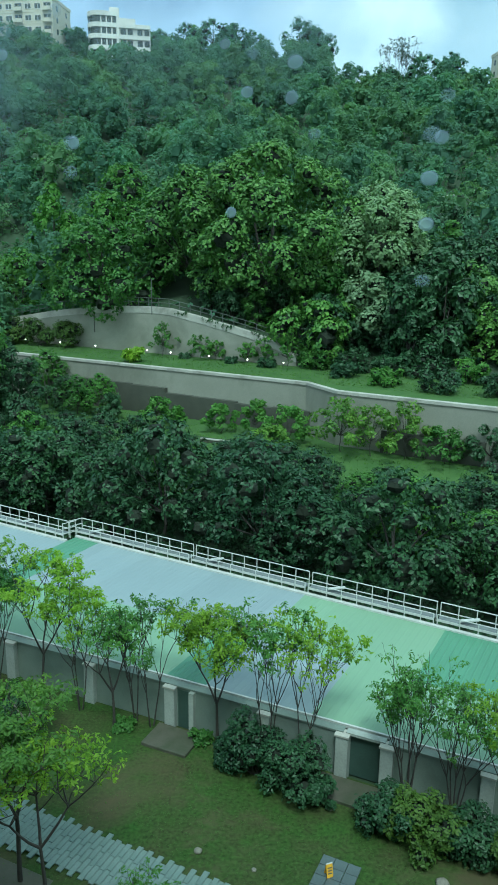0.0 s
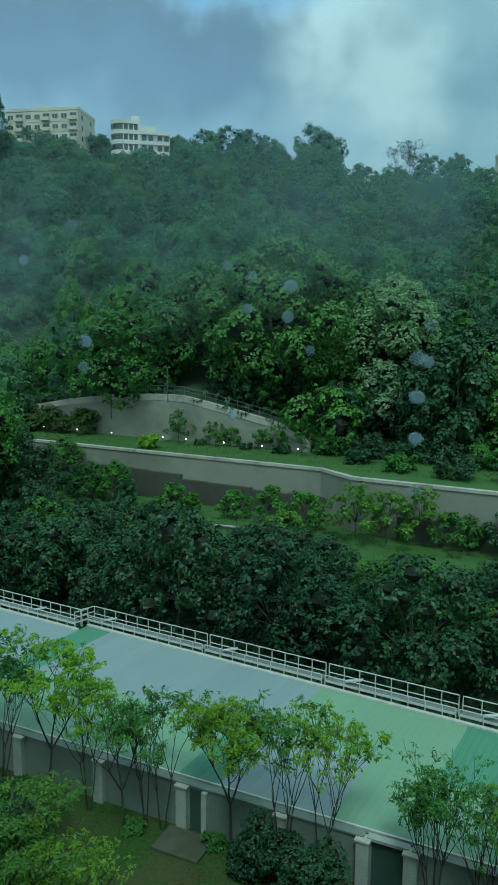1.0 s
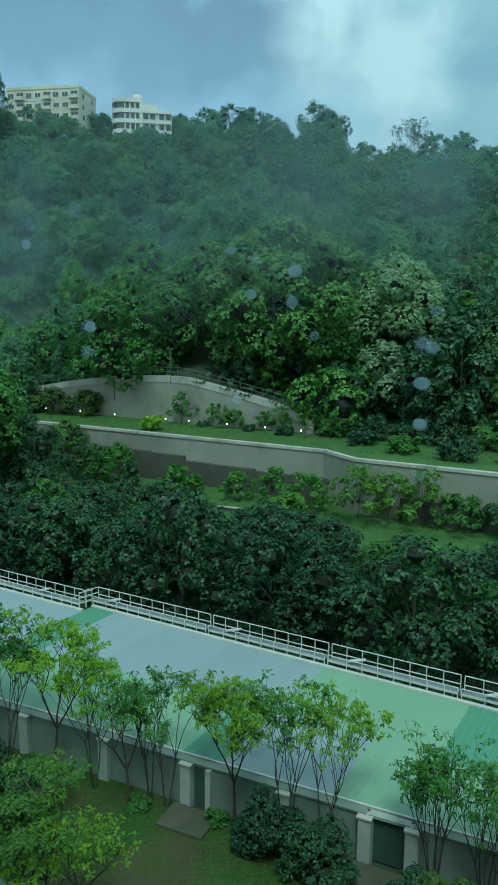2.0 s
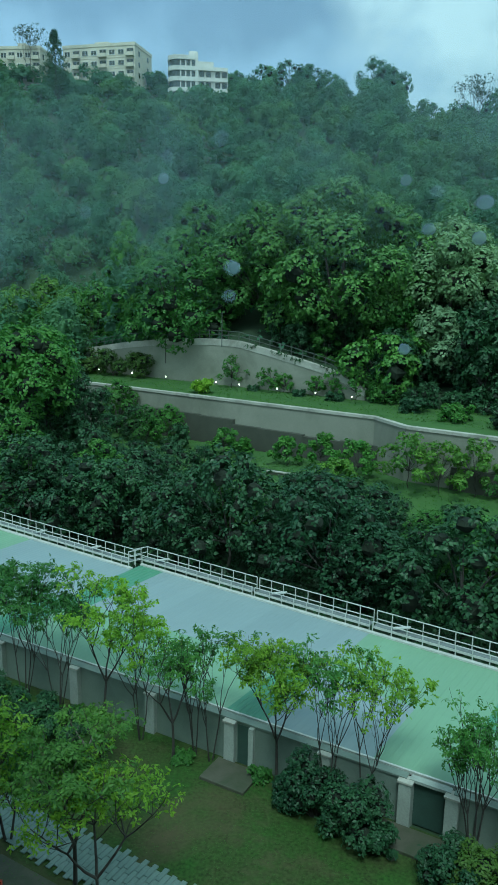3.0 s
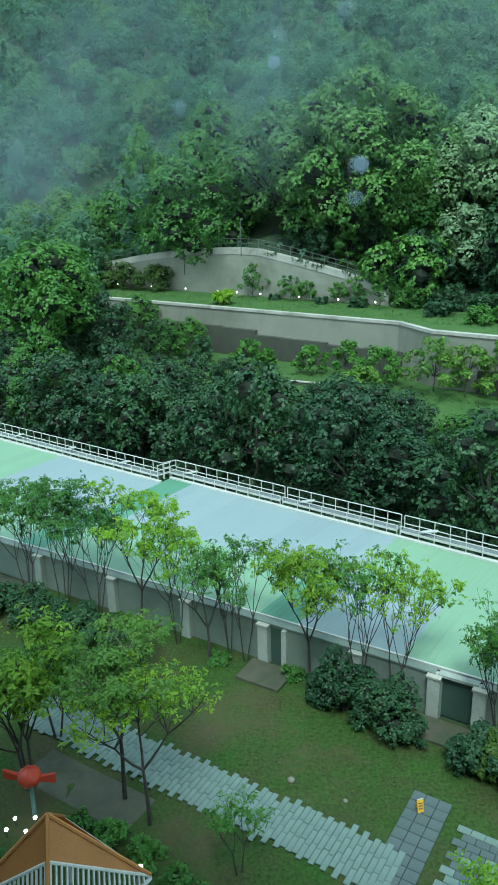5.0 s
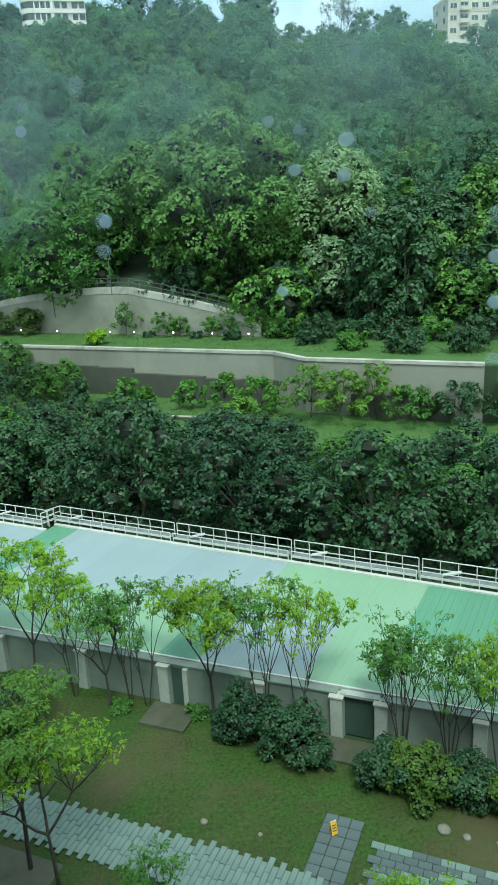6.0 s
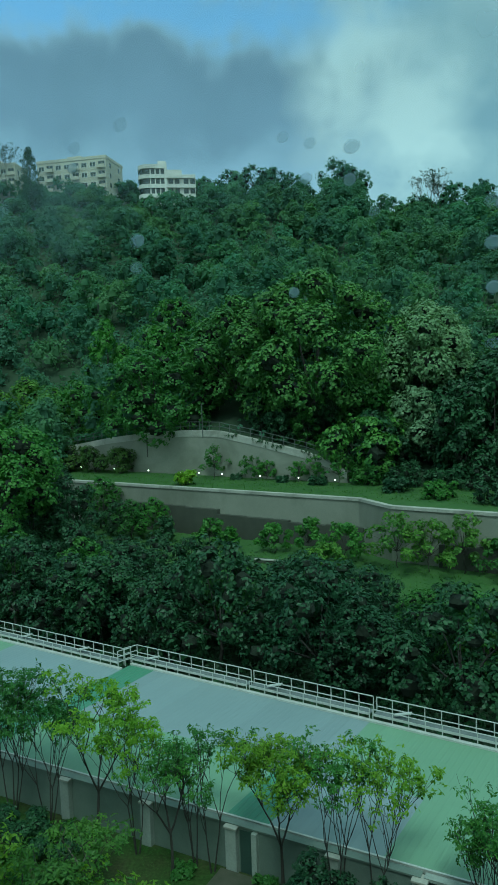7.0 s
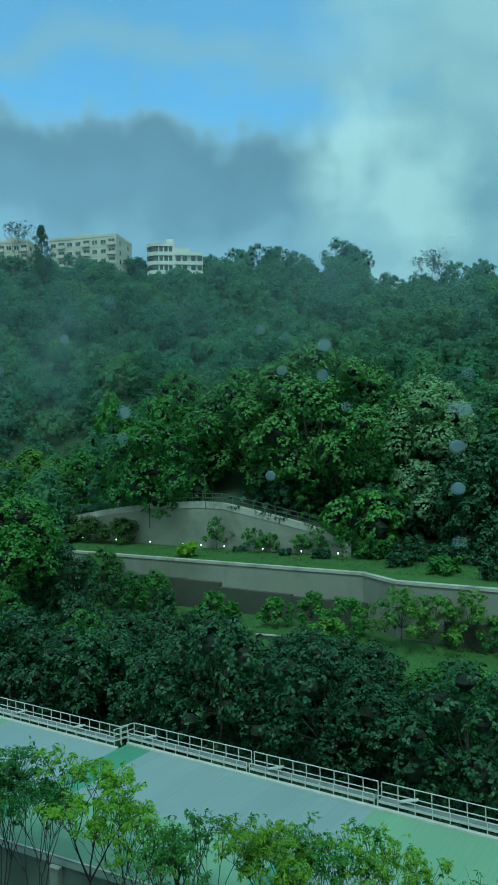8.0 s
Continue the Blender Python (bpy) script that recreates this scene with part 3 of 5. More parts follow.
def build_cover():
    cover = thing("road_cover", (0, 0, 0), "flat ribbed metal roof painted in pale blue, mint and green bands", "roof", kind="structure")
    for u in range(-26, 37):
        p = far_edge(u + 0.5)
        wide = near_hit(p)
        half = wide * 0.55
        sheet(u, 0.0, half, band(FAR_BANDS, u + 0.5), cover)
        sheet(u, half, 99, band(NEAR_BANDS, u + 0.5), cover)
    for u0, u1 in ((-26, -0.01), (0, 37)):
        a, b = far_edge(u0), far_edge(u1)
        bm = bmesh.new()
        prism(bm, [(a.x, a.y), (b.x, b.y), (b.x + 0.25 * FAR_N.x, b.y + 0.25 * FAR_N.y), (a.x + 0.25 * FAR_N.x, a.y + 0.25 * FAR_N.y)], -1.5, ROOF_Z - 0.03)
        part("far_beam", bm, M_CONC_DARK, cover, "dark concrete edge beam")
        bm = bmesh.new()
        i = FAR_N * 0.12
        prism(bm, [(a.x - i.x, a.y - i.y), (b.x - i.x, b.y - i.y), (b.x + i.x, b.y + i.y), (a.x + i.x, a.y + i.y)], ROOF_Z - 0.02, ROOF_Z + 0.10)
        part("edge_flashing", bm, M_RAIL, cover, "white folded metal flashing")
    x0, x1 = -30.0, 26.0
    y = lambda x, d: 28.75 - 0.445 * x + d
    bm = bmesh.new()
    prism(bm, [(x0, y(x0, 0.42)), (x1, y(x1, 0.42)), (x1, y(x1, 0.52)), (x0, y(x0, 0.52))], ROOF_Z - 0.12, ROOF_Z + 0.05)
    part("gutter", bm, M_RAIL, cover, "white gutter along the garden edge")
    # the walkway and its rails
    runs = [(-25.5, -0.35), (0.0, 9.0), (9.2, 16.9), (17.1, 24.3), (24.5, 33.0)]
    for u0, u1 in runs:
        walk_way = thing("walkway_railing", (0, 0, 0), "white painted steel walkway railing with a grating floor", "railing", "railing along the far roof edge")
        a, b = far_edge(u0), far_edge(u1 if u1 > 0 else -0.35)
        o = FAR_N * 0.2
        w = FAR_N * 0.72
        bm = bmesh.new()
        prism(bm, [((a + o).x, (a + o).y), ((b + o).x, (b + o).y), ((b + w).x, (b + w).y), ((a + w).x, (a + w).y)], ROOF_Z + 0.30, ROOF_Z + 0.36)
        part("grating", bm, M_GRATE, walk_way, "grey steel grating floor")
        n = max(2, round((u1 - u0) / 0.9))
        for off, top, mids, r in ((0.66, 1.12, (0.62,), 0.03), (0.10, 0.66, (), 0.028)):
            posts = [a + FAR_N * off + (b - a) * (k / n) for k in range(n + 1)]
            for k, p in enumerate(posts):
                shift = FAR_DIR * (0.0 if off > 0.5 else 0.22)
                p = p + (shift if 0 < k < n else Vector())
                part("post", bar(bmesh.new(), (p.x, p.y, ROOF_Z), (p.x, p.y, ROOF_Z + top), r, 6), M_RAIL, walk_way)
            for h in (top, *mids):
                p, q = posts[0], posts[-1]
                part("rail", bar(bmesh.new(), (p.x, p.y, ROOF_Z + h), (q.x, q.y, ROOF_Z + h), r, 6), M_RAIL, walk_way)
        # toe board and a slanting bracket near the start of the run
        p = a + FAR_N * 0.12
        bm = bmesh.new()
        prism(bm, [(p.x, p.y), ((b + FAR_N * 0.12).x, (b + FAR_N * 0.12).y), ((b + FAR_N * 0.15).x, (b + FAR_N * 0.15).y), ((a + FAR_N * 0.15).x, (a + FAR_N * 0.15).y)], ROOF_Z + 0.27, ROOF_Z + 0.40)
        part("toe_board", bm, M_RAIL, walk_way)
        spots = [1.6] if u0 >= 0 else [25.15 - 3.4, 25.15 - 9.0, 25.15 - 15.0]
        for d in spots:
            p = a + FAR_DIR * d + FAR_N * 0.4
            bm = bmesh.new()
            box(bm, (-0.5, -0.12, -0.05), (0.5, 0.12, 0.05), 0.02)
            br = part("bracket", bm, M_RAIL, walk_way, "white slanting bracket plate")
            br.matrix_basis = pose(p.x, p.y, ROOF_Z + 0.62, 0, -18, -28.8)
    # the link where the two runs step
    link = thing("walkway_gate", (0, 0, 0), "short white railing gate at the step in the roof edge", "gate")
    p, q = far_edge(-0.35), far_edge(0.0)
    for off in (0.1, 0.66):
        a, b = p + FAR_N * off, q + FAR_N * off
        for v in (a, a + (b - a) * 0.5):
            part("post", bar(bmesh.new(), (v.x, v.y, ROOF_Z), (v.x, v.y, ROOF_Z + 1.12), 0.032, 6), M_RAIL, link)
        for h in (0.4, 0.75, 1.12):
            part("rail", bar(bmesh.new(), (a.x, a.y, ROOF_Z + h), (b.x, b.y, ROOF_Z + h), 0.03, 6), M_RAIL, link)


build_cover()


# ---- the garden wall ----
WALL_DIR = Vector((0.9136, -0.4066, 0))


def on_wall(x, d=0.0, z=0.0):
    """A point on the wall's garden face at x; d metres towards the window."""
    return Vector((x - d * 0.4066, 28.75 - 0.445 * x - d * 0.9136, z))


def wall_box(name, x0, x1, d0, d1, z0, z1, mat, parent, label="", bevel=0.0):
    bm = bmesh.new()
    c = on_wall((x0 + x1) / 2)
    half = (x1 - x0) / 2 / 0.9136
    box(bm, (-half, -d1, z0), (half, -d0, z1), bevel)
    ob = part(name, bm, mat, parent, label)
    ob.matrix_basis = pose(c.x, c.y, 0, 0, 0, -23.99)
    return ob


PILLARS = [-26.0, -21.5, -16.4, -11.6, -7.3, -3.3, 0.9, 4.05, 5.75, 9.3, 13.5, 17.5]


def build_garden_wall():
    wall = thing("garden_wall", (0, 0, 0), "grey-green painted garden wall with capped pillars and a dark door", "wall", kind="structure")
    spans = sorted([-30.0] + PILLARS + [24.0])
    for a, b in zip(spans, spans[1:]):
        if (a, b) == (4.05, 5.75):
            wall_box("door_panel", a + 0.15, b - 0.15, -0.3, -0.18, 0, 1.98, M_DOOR, wall, "dark green metal door panel")
            wall_box("lintel", a + 0.1, b - 0.1, -0.3, 0.04, 1.98, 2.1, M_PILLAR, wall)
        else:
            wall_box("wall_panel", a, b, -0.3, 0.0, -0.3, 2.02, M_GARDEN_WALL, wall)
            wall_box("wall_coping", a, b, -0.34, 0.06, 2.02, 2.1, M_GARDEN_WALL, wall)
    for x in PILLARS:
        wall_box("pillar", x - 0.24, x + 0.24, -0.2, 0.28, -0.3, 1.98, M_PILLAR, wall, bevel=0.02)
        wall_box("pillar_cap", x - 0.28, x + 0.28, -0.2, 0.33, 1.98, 2.06, M_CONC_PALE, wall, "pale stone cap")
    wall_box("post", -2.42, -2.2, -0.1, 0.22, -0.3, 1.98, M_PILLAR, wall)
    wall_box("recess_panel", -3.0, -2.45, 0.005, 0.02, 0.0, 1.9, M_DOOR, wall, "dark green recessed panel")
    for x0, x1, d in ((-3.75, -1.75, 1.9), (3.3, 5.9, 1.7), (-19.5, -17.3, 1.8)):
        step = wall_box("landing_slab", x0, x1, 0.3, d, -0.2, 0.16, M_SLAB_MOSS, None, bevel=0.02)
        tagged(step, "low mossy concrete landing slab before the wall", "slab")


build_garden_wall()


# ---- trees ----
def card_mesh(rng, centres, radii, counts, size, up=0.45, shell=0.55, squash=0.8, aspect=0.5, droop=0.25, jitter=0.45, facing=None):
    """Folded leaves scattered over clumps; returns corners and faces."""
    c = np.repeat(np.asarray(centres, float), counts, axis=0)
    r = np.repeat(np.asarray(radii, float), counts)
    n = len(c)
    d = rng.normal(size=(n, 3))
    d[:, 2] += up * 0.6
    d /= np.linalg.norm(d, axis=1)[:, None]
    dist = r * (shell + (1 - shell) * rng.random(n) ** 0.6)
    p = c + d * dist[:, None] * np.array([1, 1, squash])
    nor = (d * 0.7 if facing is None else d * 0.3 + np.repeat(facing, counts, axis=0)) + np.array([0, 0, up]) + rng.normal(size=(n, 3)) * jitter
    nor /= np.linalg.norm(nor, axis=1)[:, None]
    ax = np.cross(nor, rng.normal(size=(n, 3)))
    ax /= np.linalg.norm(ax, axis=1)[:, None] + 1e-9
    ax[:, 2] -= droop
    side = np.cross(nor, ax)
    side /= np.linalg.norm(side, axis=1)[:, None] + 1e-9
    ln = (size * (0.65 + 0.7 * rng.random(n)))[:, None]
    w = ln * aspect * 0.5
    mid = p + ax * ln * 0.45
    v = np.empty((n, 4, 3))
    v[:, 0], v[:, 2] = p, p + ax * ln - nor * ln * 0.12
    v[:, 1], v[:, 3] = mid + side * w - nor * ln * 0.06, mid - side * w - nor * ln * 0.06
    return v.reshape(-1, 3), np.arange(n * 4).reshape(-1, 4)


def tufts(rng, points, normals, size, leaves=7, aspect=0.5, droop=0.35, jitter=0.22):
    """Whorls of leaves: each spreads from its point like a small drooping parasol."""
    n = len(points)
    p, nor = np.repeat(np.asarray(points, float), leaves, axis=0), np.asarray(normals, float)
    u = np.cross(nor, rng.normal(size=(n, 3)))
    u /= np.linalg.norm(u, axis=1)[:, None] + 1e-9
    w = np.cross(nor, u)
    a = ((np.arange(leaves)[None] + rng.random((n, leaves))) * (2 * np.pi / leaves)).reshape(-1, 1)
    u, w, nor = (np.repeat(m, leaves, axis=0) for m in (u, w, nor))
    out = u * np.cos(a) + w * np.sin(a)
    m = n * leaves
    sz = np.broadcast_to(np.asarray(size, float), (n,)) if np.ndim(size) else np.full(n, size)
    ln = (np.repeat(sz, leaves) * (0.6 + 0.7 * rng.random(m)))[:, None]
    ax = out - nor * (droop * rng.random((m, 1))) + rng.normal(size=(m, 3)) * jitter
    ax /= np.linalg.norm(ax, axis=1)[:, None]
    face = nor + out * 0.25 + rng.normal(size=(m, 3)) * jitter
    side = np.cross(face, ax)
    side /= np.linalg.norm(side, axis=1)[:, None] + 1e-9
    lift = np.cross(ax, side)
    base = p + rng.normal(size=(m, 3)) * ln * 0.16
    v = np.empty((m, 4, 3))
    v[:, 0], v[:, 2] = base, base + ax * ln - lift * ln * 0.14
    for k, sign in ((1, 1), (3, -1)):
        v[:, k] = base + ax * ln * 0.55 + side * (ln * aspect * 0.5 * sign) - lift * ln * 0.03
    return v.reshape(-1, 3), np.arange(m * 4).reshape(-1, 4)


def ball_quads():
    """A round body of 24 four-cornered faces, one metre in radius."""
    index, v, f = {}, [], []

    def corner(p):
        if p not in index:
            index[p] = len(v)
            v.append(np.array(p, float) / np.linalg.norm(p))
        return index[p]

    for axis in range(3):
        for sign in (-1, 1):
            for i in (-1, 0):
                for j in (-1, 0):
                    quad = []
                    for a, b in ((i, j), (i + 1, j), (i + 1, j + 1), (i, j + 1)):
                        c = [0, 0, 0]
                        c[axis], c[(axis + 1) % 3], c[(axis + 2) % 3] = sign, a, b
                        quad.append(corner(tuple(c)))
                    f.append(quad if sign > 0 else quad[::-1])
    return np.array(v), np.array(f)


BALL_V, BALL_F = ball_quads()


def bodies(rng, lobes, radii, flat=0.8):
    c, r = np.asarray(lobes, float), np.asarray(radii, float)
    v = c[:, None] + BALL_V[None] * (r[:, None, None] * np.array([1, 1, flat])) * (1 + 0.14 * rng.normal(size=(len(c), len(BALL_V), 1)))
    f = BALL_F[None] + (np.arange(len(c)) * len(BALL_V))[:, None, None]
    return v.reshape(-1, 3), f.reshape(-1, 4)


def crown_mesh(name, rng, lobes, radii, count, size, mat, leaves=7, aspect=0.5, flat=0.8, core=0.6, up=0.45, droop=0.35):
    """A crown: whorls over the outside of its lobes, none inside a neighbour, and dark bodies within that stand in for
    shade.
    """
    c, r = np.asarray(lobes, float), np.asarray(radii, float)
    pick = rng.choice(len(c), size=count * 4, p=r ** 2 / (r ** 2).sum())
    d = rng.normal(size=(len(pick), 3))
    d[:, 2] += 0.35
    d /= np.linalg.norm(d, axis=1)[:, None]
    sq3 = np.array([1, 1, flat])
    p = c[pick] + d * (r[pick] * (0.84 + 0.3 * rng.random(len(pick)) ** 2))[:, None] * sq3
    free = np.ones(len(p), bool)
    for k in range(len(c)):
        near = (((p - c[k]) / sq3) ** 2).sum(1) < (0.8 * r[k]) ** 2
        free &= ~near | (pick == k)
    p, d = p[free][:count], d[free][:count]
    nor = d * 0.7 + np.array([0, 0, up]) + rng.normal(size=d.shape) * 0.2
    nor /= np.linalg.norm(nor, axis=1)[:, None]
    v, f = tufts(rng, p, nor, size, leaves, aspect, droop)
    if not core:
        return raw_mesh(name, v, f, mat)
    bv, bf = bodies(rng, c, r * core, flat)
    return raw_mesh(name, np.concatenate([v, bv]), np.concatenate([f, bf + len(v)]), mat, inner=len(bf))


def grow(rng, height, stems, levels, lean=0.15, spread=0.6, radius=0.06, first=0.35, curl=0.12):
    """Limbs of a tree: (a, b, ra, rb) pieces and the ends of its twigs."""
    bits, ends = [], []

    def limb(p, d, length, r, level):
        q = p
        k = 3 if level else 4
        for i in range(k):
            d = (d + Vector(rng.normal(size=3)) * curl * (0.25 if level == 0 else 1.0) + Vector((0, 0, 0.10))).normalized()
            n = q + d * (length / k)
            bits.append((q, n, r * (1 - 0.35 * i / k), r * (1 - 0.35 * (i + 1) / k)))
            q = n
            if level >= 1 and i >= k - 2 and rng.random() < 0.55:
                side = Vector(rng.normal(size=3))
                side.z = abs(side.z) * 0.4
                limb(q, (d + side.normalized() * spread * 1.2).normalized(), length * 0.6, r * 0.45, level + 1) if level + 1 < levels else ends.append(q + side.normalized() * 0.25)
        if level + 1 >= levels:
            ends.append(q)
            return
        turn0 = rng.random() * 6.283
        for j in range(3 if level == 0 else int(rng.integers(2, 4))):
            a = turn0 + j * 2.2 + rng.random() * 0.7
            out = Vector((math.cos(a), math.sin(a), 0.25 + 0.3 * rng.random()))
            limb(q, (d * 0.8 + out * spread).normalized(), length * (0.62 + 0.2 * rng.random()), r * 0.6, level + 1)

    for k in range(stems):
        a = 6.283 * k / stems + rng.random()
        out = Vector((math.cos(a), math.sin(a), 0)) * (0.08 if stems > 1 else 0.0)
        d = Vector((math.cos(a) * lean * (1.4 if stems > 1 else 1), math.sin(a) * lean * (1.4 if stems > 1 else 1), 1)).normalized()
        limb(out, d, height * first * (0.85 + 0.3 * rng.random()), radius * (0.75 if stems > 1 else 1), 0)
    top = max(e.z for e in ends)
    k = height / top
    return [(a * k, b * k, ra, rb) for a, b, ra, rb in bits], [e * k for e in ends]


def limb_mesh(name, bits, mat, sides=6):
    v, f = [], []
    for a, b, ra, rb in bits:
        d = (b - a)
        q = d.to_track_quat("Z", "Y")
        o = len(v)
        n = sides if ra > 0.02 else 4
        for p, r in ((a, ra), (b, max(rb, 0.004))):
            v += [p + q @ Vector((r * math.cos(6.2832 * k / n), r * math.sin(6.2832 * k / n), 0)) for k in range(n)]
        f += [(o + k, o + (k + 1) % n, o + n + (k + 1) % n, o + n + k) for k in range(n)]
    return raw_mesh(name, np.array([tuple(p) for p in v]), np.array(f), mat, True)


def slender_tree(seed, at_, height, stems, levels, leaves, size, mat, label, bark=None, lean=0.15, spread=0.6, radius=0.05, first=0.35, clump=0.42, name="garden_tree", category="tree", group="", low=0.0, turn=0.0, curl=0.12, flat=0.8):
    rng = np.random.default_rng(seed)
    bits, ends = grow(rng, height, stems, levels, lean, spread, radius, first, curl)
    t = thing(name, at_, label, category, group, turn)
    tr = new("trunk", limb_mesh("trunk", bits, bark or M_BARK))
    tr.parent = t
    ends = [e for e in ends if e.z > low * height]
    whorls = max(len(ends), int(leaves * 1.2 / 7))
    e = np.array([tuple(e) for e in ends])
    weight = 0.25 + rng.random(len(e)) ** 2
    at_end = e[rng.choice(len(e), size=whorls, p=weight / weight.sum())]
    d = rng.normal(size=(whorls, 3))
    d *= (clump * rng.random(whorls) ** 0.6 / np.linalg.norm(d, axis=1))[:, None]
    d[:, 2] *= flat * 0.5
    nor = np.c_[d[:, :2] * 0.8 / clump, np.full(whorls, 0.8)] + rng.normal(size=(whorls, 3)) * 0.25
    nor /= np.linalg.norm(nor, axis=1)[:, None]
    v, f = tufts(rng, at_end + d, nor, size * 0.95, 7, 0.42, 0.55)
    cr = new("crown", raw_mesh("crown", v, f, mat))
    cr.parent = t
    return t


def broad_tree(seed, at_, height, width, leaves, size, mat, label, clumps=26, crown_from=0.3, trunk=0.22, name="hillside_tree", category="tree", group="", clump=0.24, aspect=0.66, lobes=0.75, rosette=0.0, core=0.4, fill=1.0):
    """A full crown of leafy clumps on a forking trunk."""
    rng = np.random.default_rng(seed)
    t = thing(name, at_, label, category, group)
    lo = height * crown_from
    ch = height - lo
    cs, rs = [], []
    for k in range(clumps):
        z = (k + 0.5) / clumps
        a = k * 2.39996 + rng.random() * 0.8
        prof = math.sin(math.pi * min(1.0, 0.18 + 0.80 * z)) ** 0.7
        rr = width / 2 * prof * (lobes + (1 - lobes) * 2 * rng.random()) * (0.55 + 0.45 * rng.random() ** 0.4)
        rad = width * clump * (0.65 + 0.6 * rng.random())
        cs.append((rr * math.cos(a), rr * math.sin(a), lo + ch * z * 0.92))
        rs.append(rad * (1.0 if z < 0.85 else 0.8))
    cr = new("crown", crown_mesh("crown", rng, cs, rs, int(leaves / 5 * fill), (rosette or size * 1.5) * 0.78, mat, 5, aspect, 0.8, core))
    cr.parent = t
    bits = []
    p = Vector((0, 0, -0.6))
    for k in range(4):
        q = Vector((rng.normal() * 0.12, rng.normal() * 0.12, -0.6 + (lo * 1.25 + 0.6) * (k + 1) / 4))
        bits.append((p, q, trunk * (1 - 0.12 * k), trunk * (1 - 0.12 * (k + 1))))
        p = q
    for c in cs[:: max(1, clumps // 9)]:
        m = p.lerp(Vector(c), 0.5) + Vector((0, 0, 0.3))
        bits += [(p, m, trunk * 0.5, trunk * 0.3), (m, Vector(c), trunk * 0.3, trunk * 0.1)]
    tr = new("trunk", limb_mesh("trunk", bits, M_BARK))
    tr.parent = t
    return t


def turned(x, y, z, turn, k, kz=None):
    return pose(x, y, z, 0, 0, turn) @ Matrix.Diagonal((k, k, kz or k, 1))


# ---- the belt of trees between the covered road and the terraces ----
def build_belt():
    rng = np.random.default_rng(11)
    kinds = [(1, 7.0, 6.0, M_LEAF_DARK), (2, 7.6, 5.4, M_LEAF_DARK), (3, 6.4, 6.2, M_LEAF_DARK), (4, 7.0, 5.4, M_LEAF_MID), (5, 6.8, 5.8, M_LEAF_DARK), (6, 7.4, 5.0, M_LEAF_DARK)]
    made = {}
    spots = []
    for q in (45.3, 49.5, 54.0, 58.5):
        for s in np.arange(-104, 16, 5.3):
            spots.append((s + rng.normal() * 1.2 + q * 0.3 % 2.6, q + rng.normal() * 0.9))
    for s in np.arange(-120, -61, 5.0):
        spots.append((s + rng.normal(), 64.5 + rng.normal() * 1.0))
        spots.append((s + rng.normal() - 2, 69.5 + rng.normal()))
    spots += [(-61.5, 69.4), (-59.0, 68.6), (-56.5, 69.6)]
    for s, q in spots:
        x, y, _ = at(s, q)
        if abs(math.degrees(math.atan2(x, y))) > 30.5:
            continue
        z = land(x, y) - 0.2
        k = 0.84 + 0.36 * rng.random()
        if 49 < q < 62 and s > -56:
            k *= float(np.interp(q, [49, 54, 58.5], [1.0, 0.92, 0.52]))
        elif s < -66 and 51 < q < 60:
            k *= 0.45
        elif s < -66 and 48 < q <= 51:
            k *= 0.68
        elif q > 62:
            k *= 1.05 if s < -63 else 0.62
        i = int(rng.integers(0, len(kinds)))
        if i not in made:
            seed, h, w, mat = kinds[i]
            made[i] = broad_tree(seed, (x, y, z), h, w, 4600, 0.29, mat, "dense dark green broadleaf tree in the roadside belt", 20, 0.2, 0.14, "roadside_tree", "tree", "belt of trees beside the road", clump=0.2, rosette=0.33)
            made[i].matrix_basis = turned(x, y, z, rng.random() * 360, k)
        else:
            copy_thing(made[i], turned(x, y, z, rng.random() * 360, k, k * (0.85 + 0.3 * rng.random())))


build_belt()


def build_belt_floor():
    rng = np.random.default_rng(71)
    pts = []
    while len(pts) < 6500:
        x, y, _ = at(rng.uniform(-105, 20), rng.uniform(39.5, 61))
        if abs(math.degrees(math.atan2(x, y))) < 30:
            pts.append((x, y, land(x, y) + 0.15 + 0.7 * rng.random()))
    v, f = card_mesh(rng, pts, np.full(len(pts), 0.4), np.full(len(pts), 5), 0.32, 0.6, 0.2, 0.7, 0.6, 0.1)
    tagged(new("roadside_undergrowth", raw_mesh("roadside_undergrowth", v, f, M_LEAF_DARK)), "dark leafy undergrowth beneath the roadside trees", "undergrowth", kind="stuff")


build_belt_floor()


# ---- the trees above the upper wall ----
def polar(az, r):
    x, y = r * math.sin(radians(az)), r * math.cos(radians(az))
    return x, y, land(x, y) - 0.3


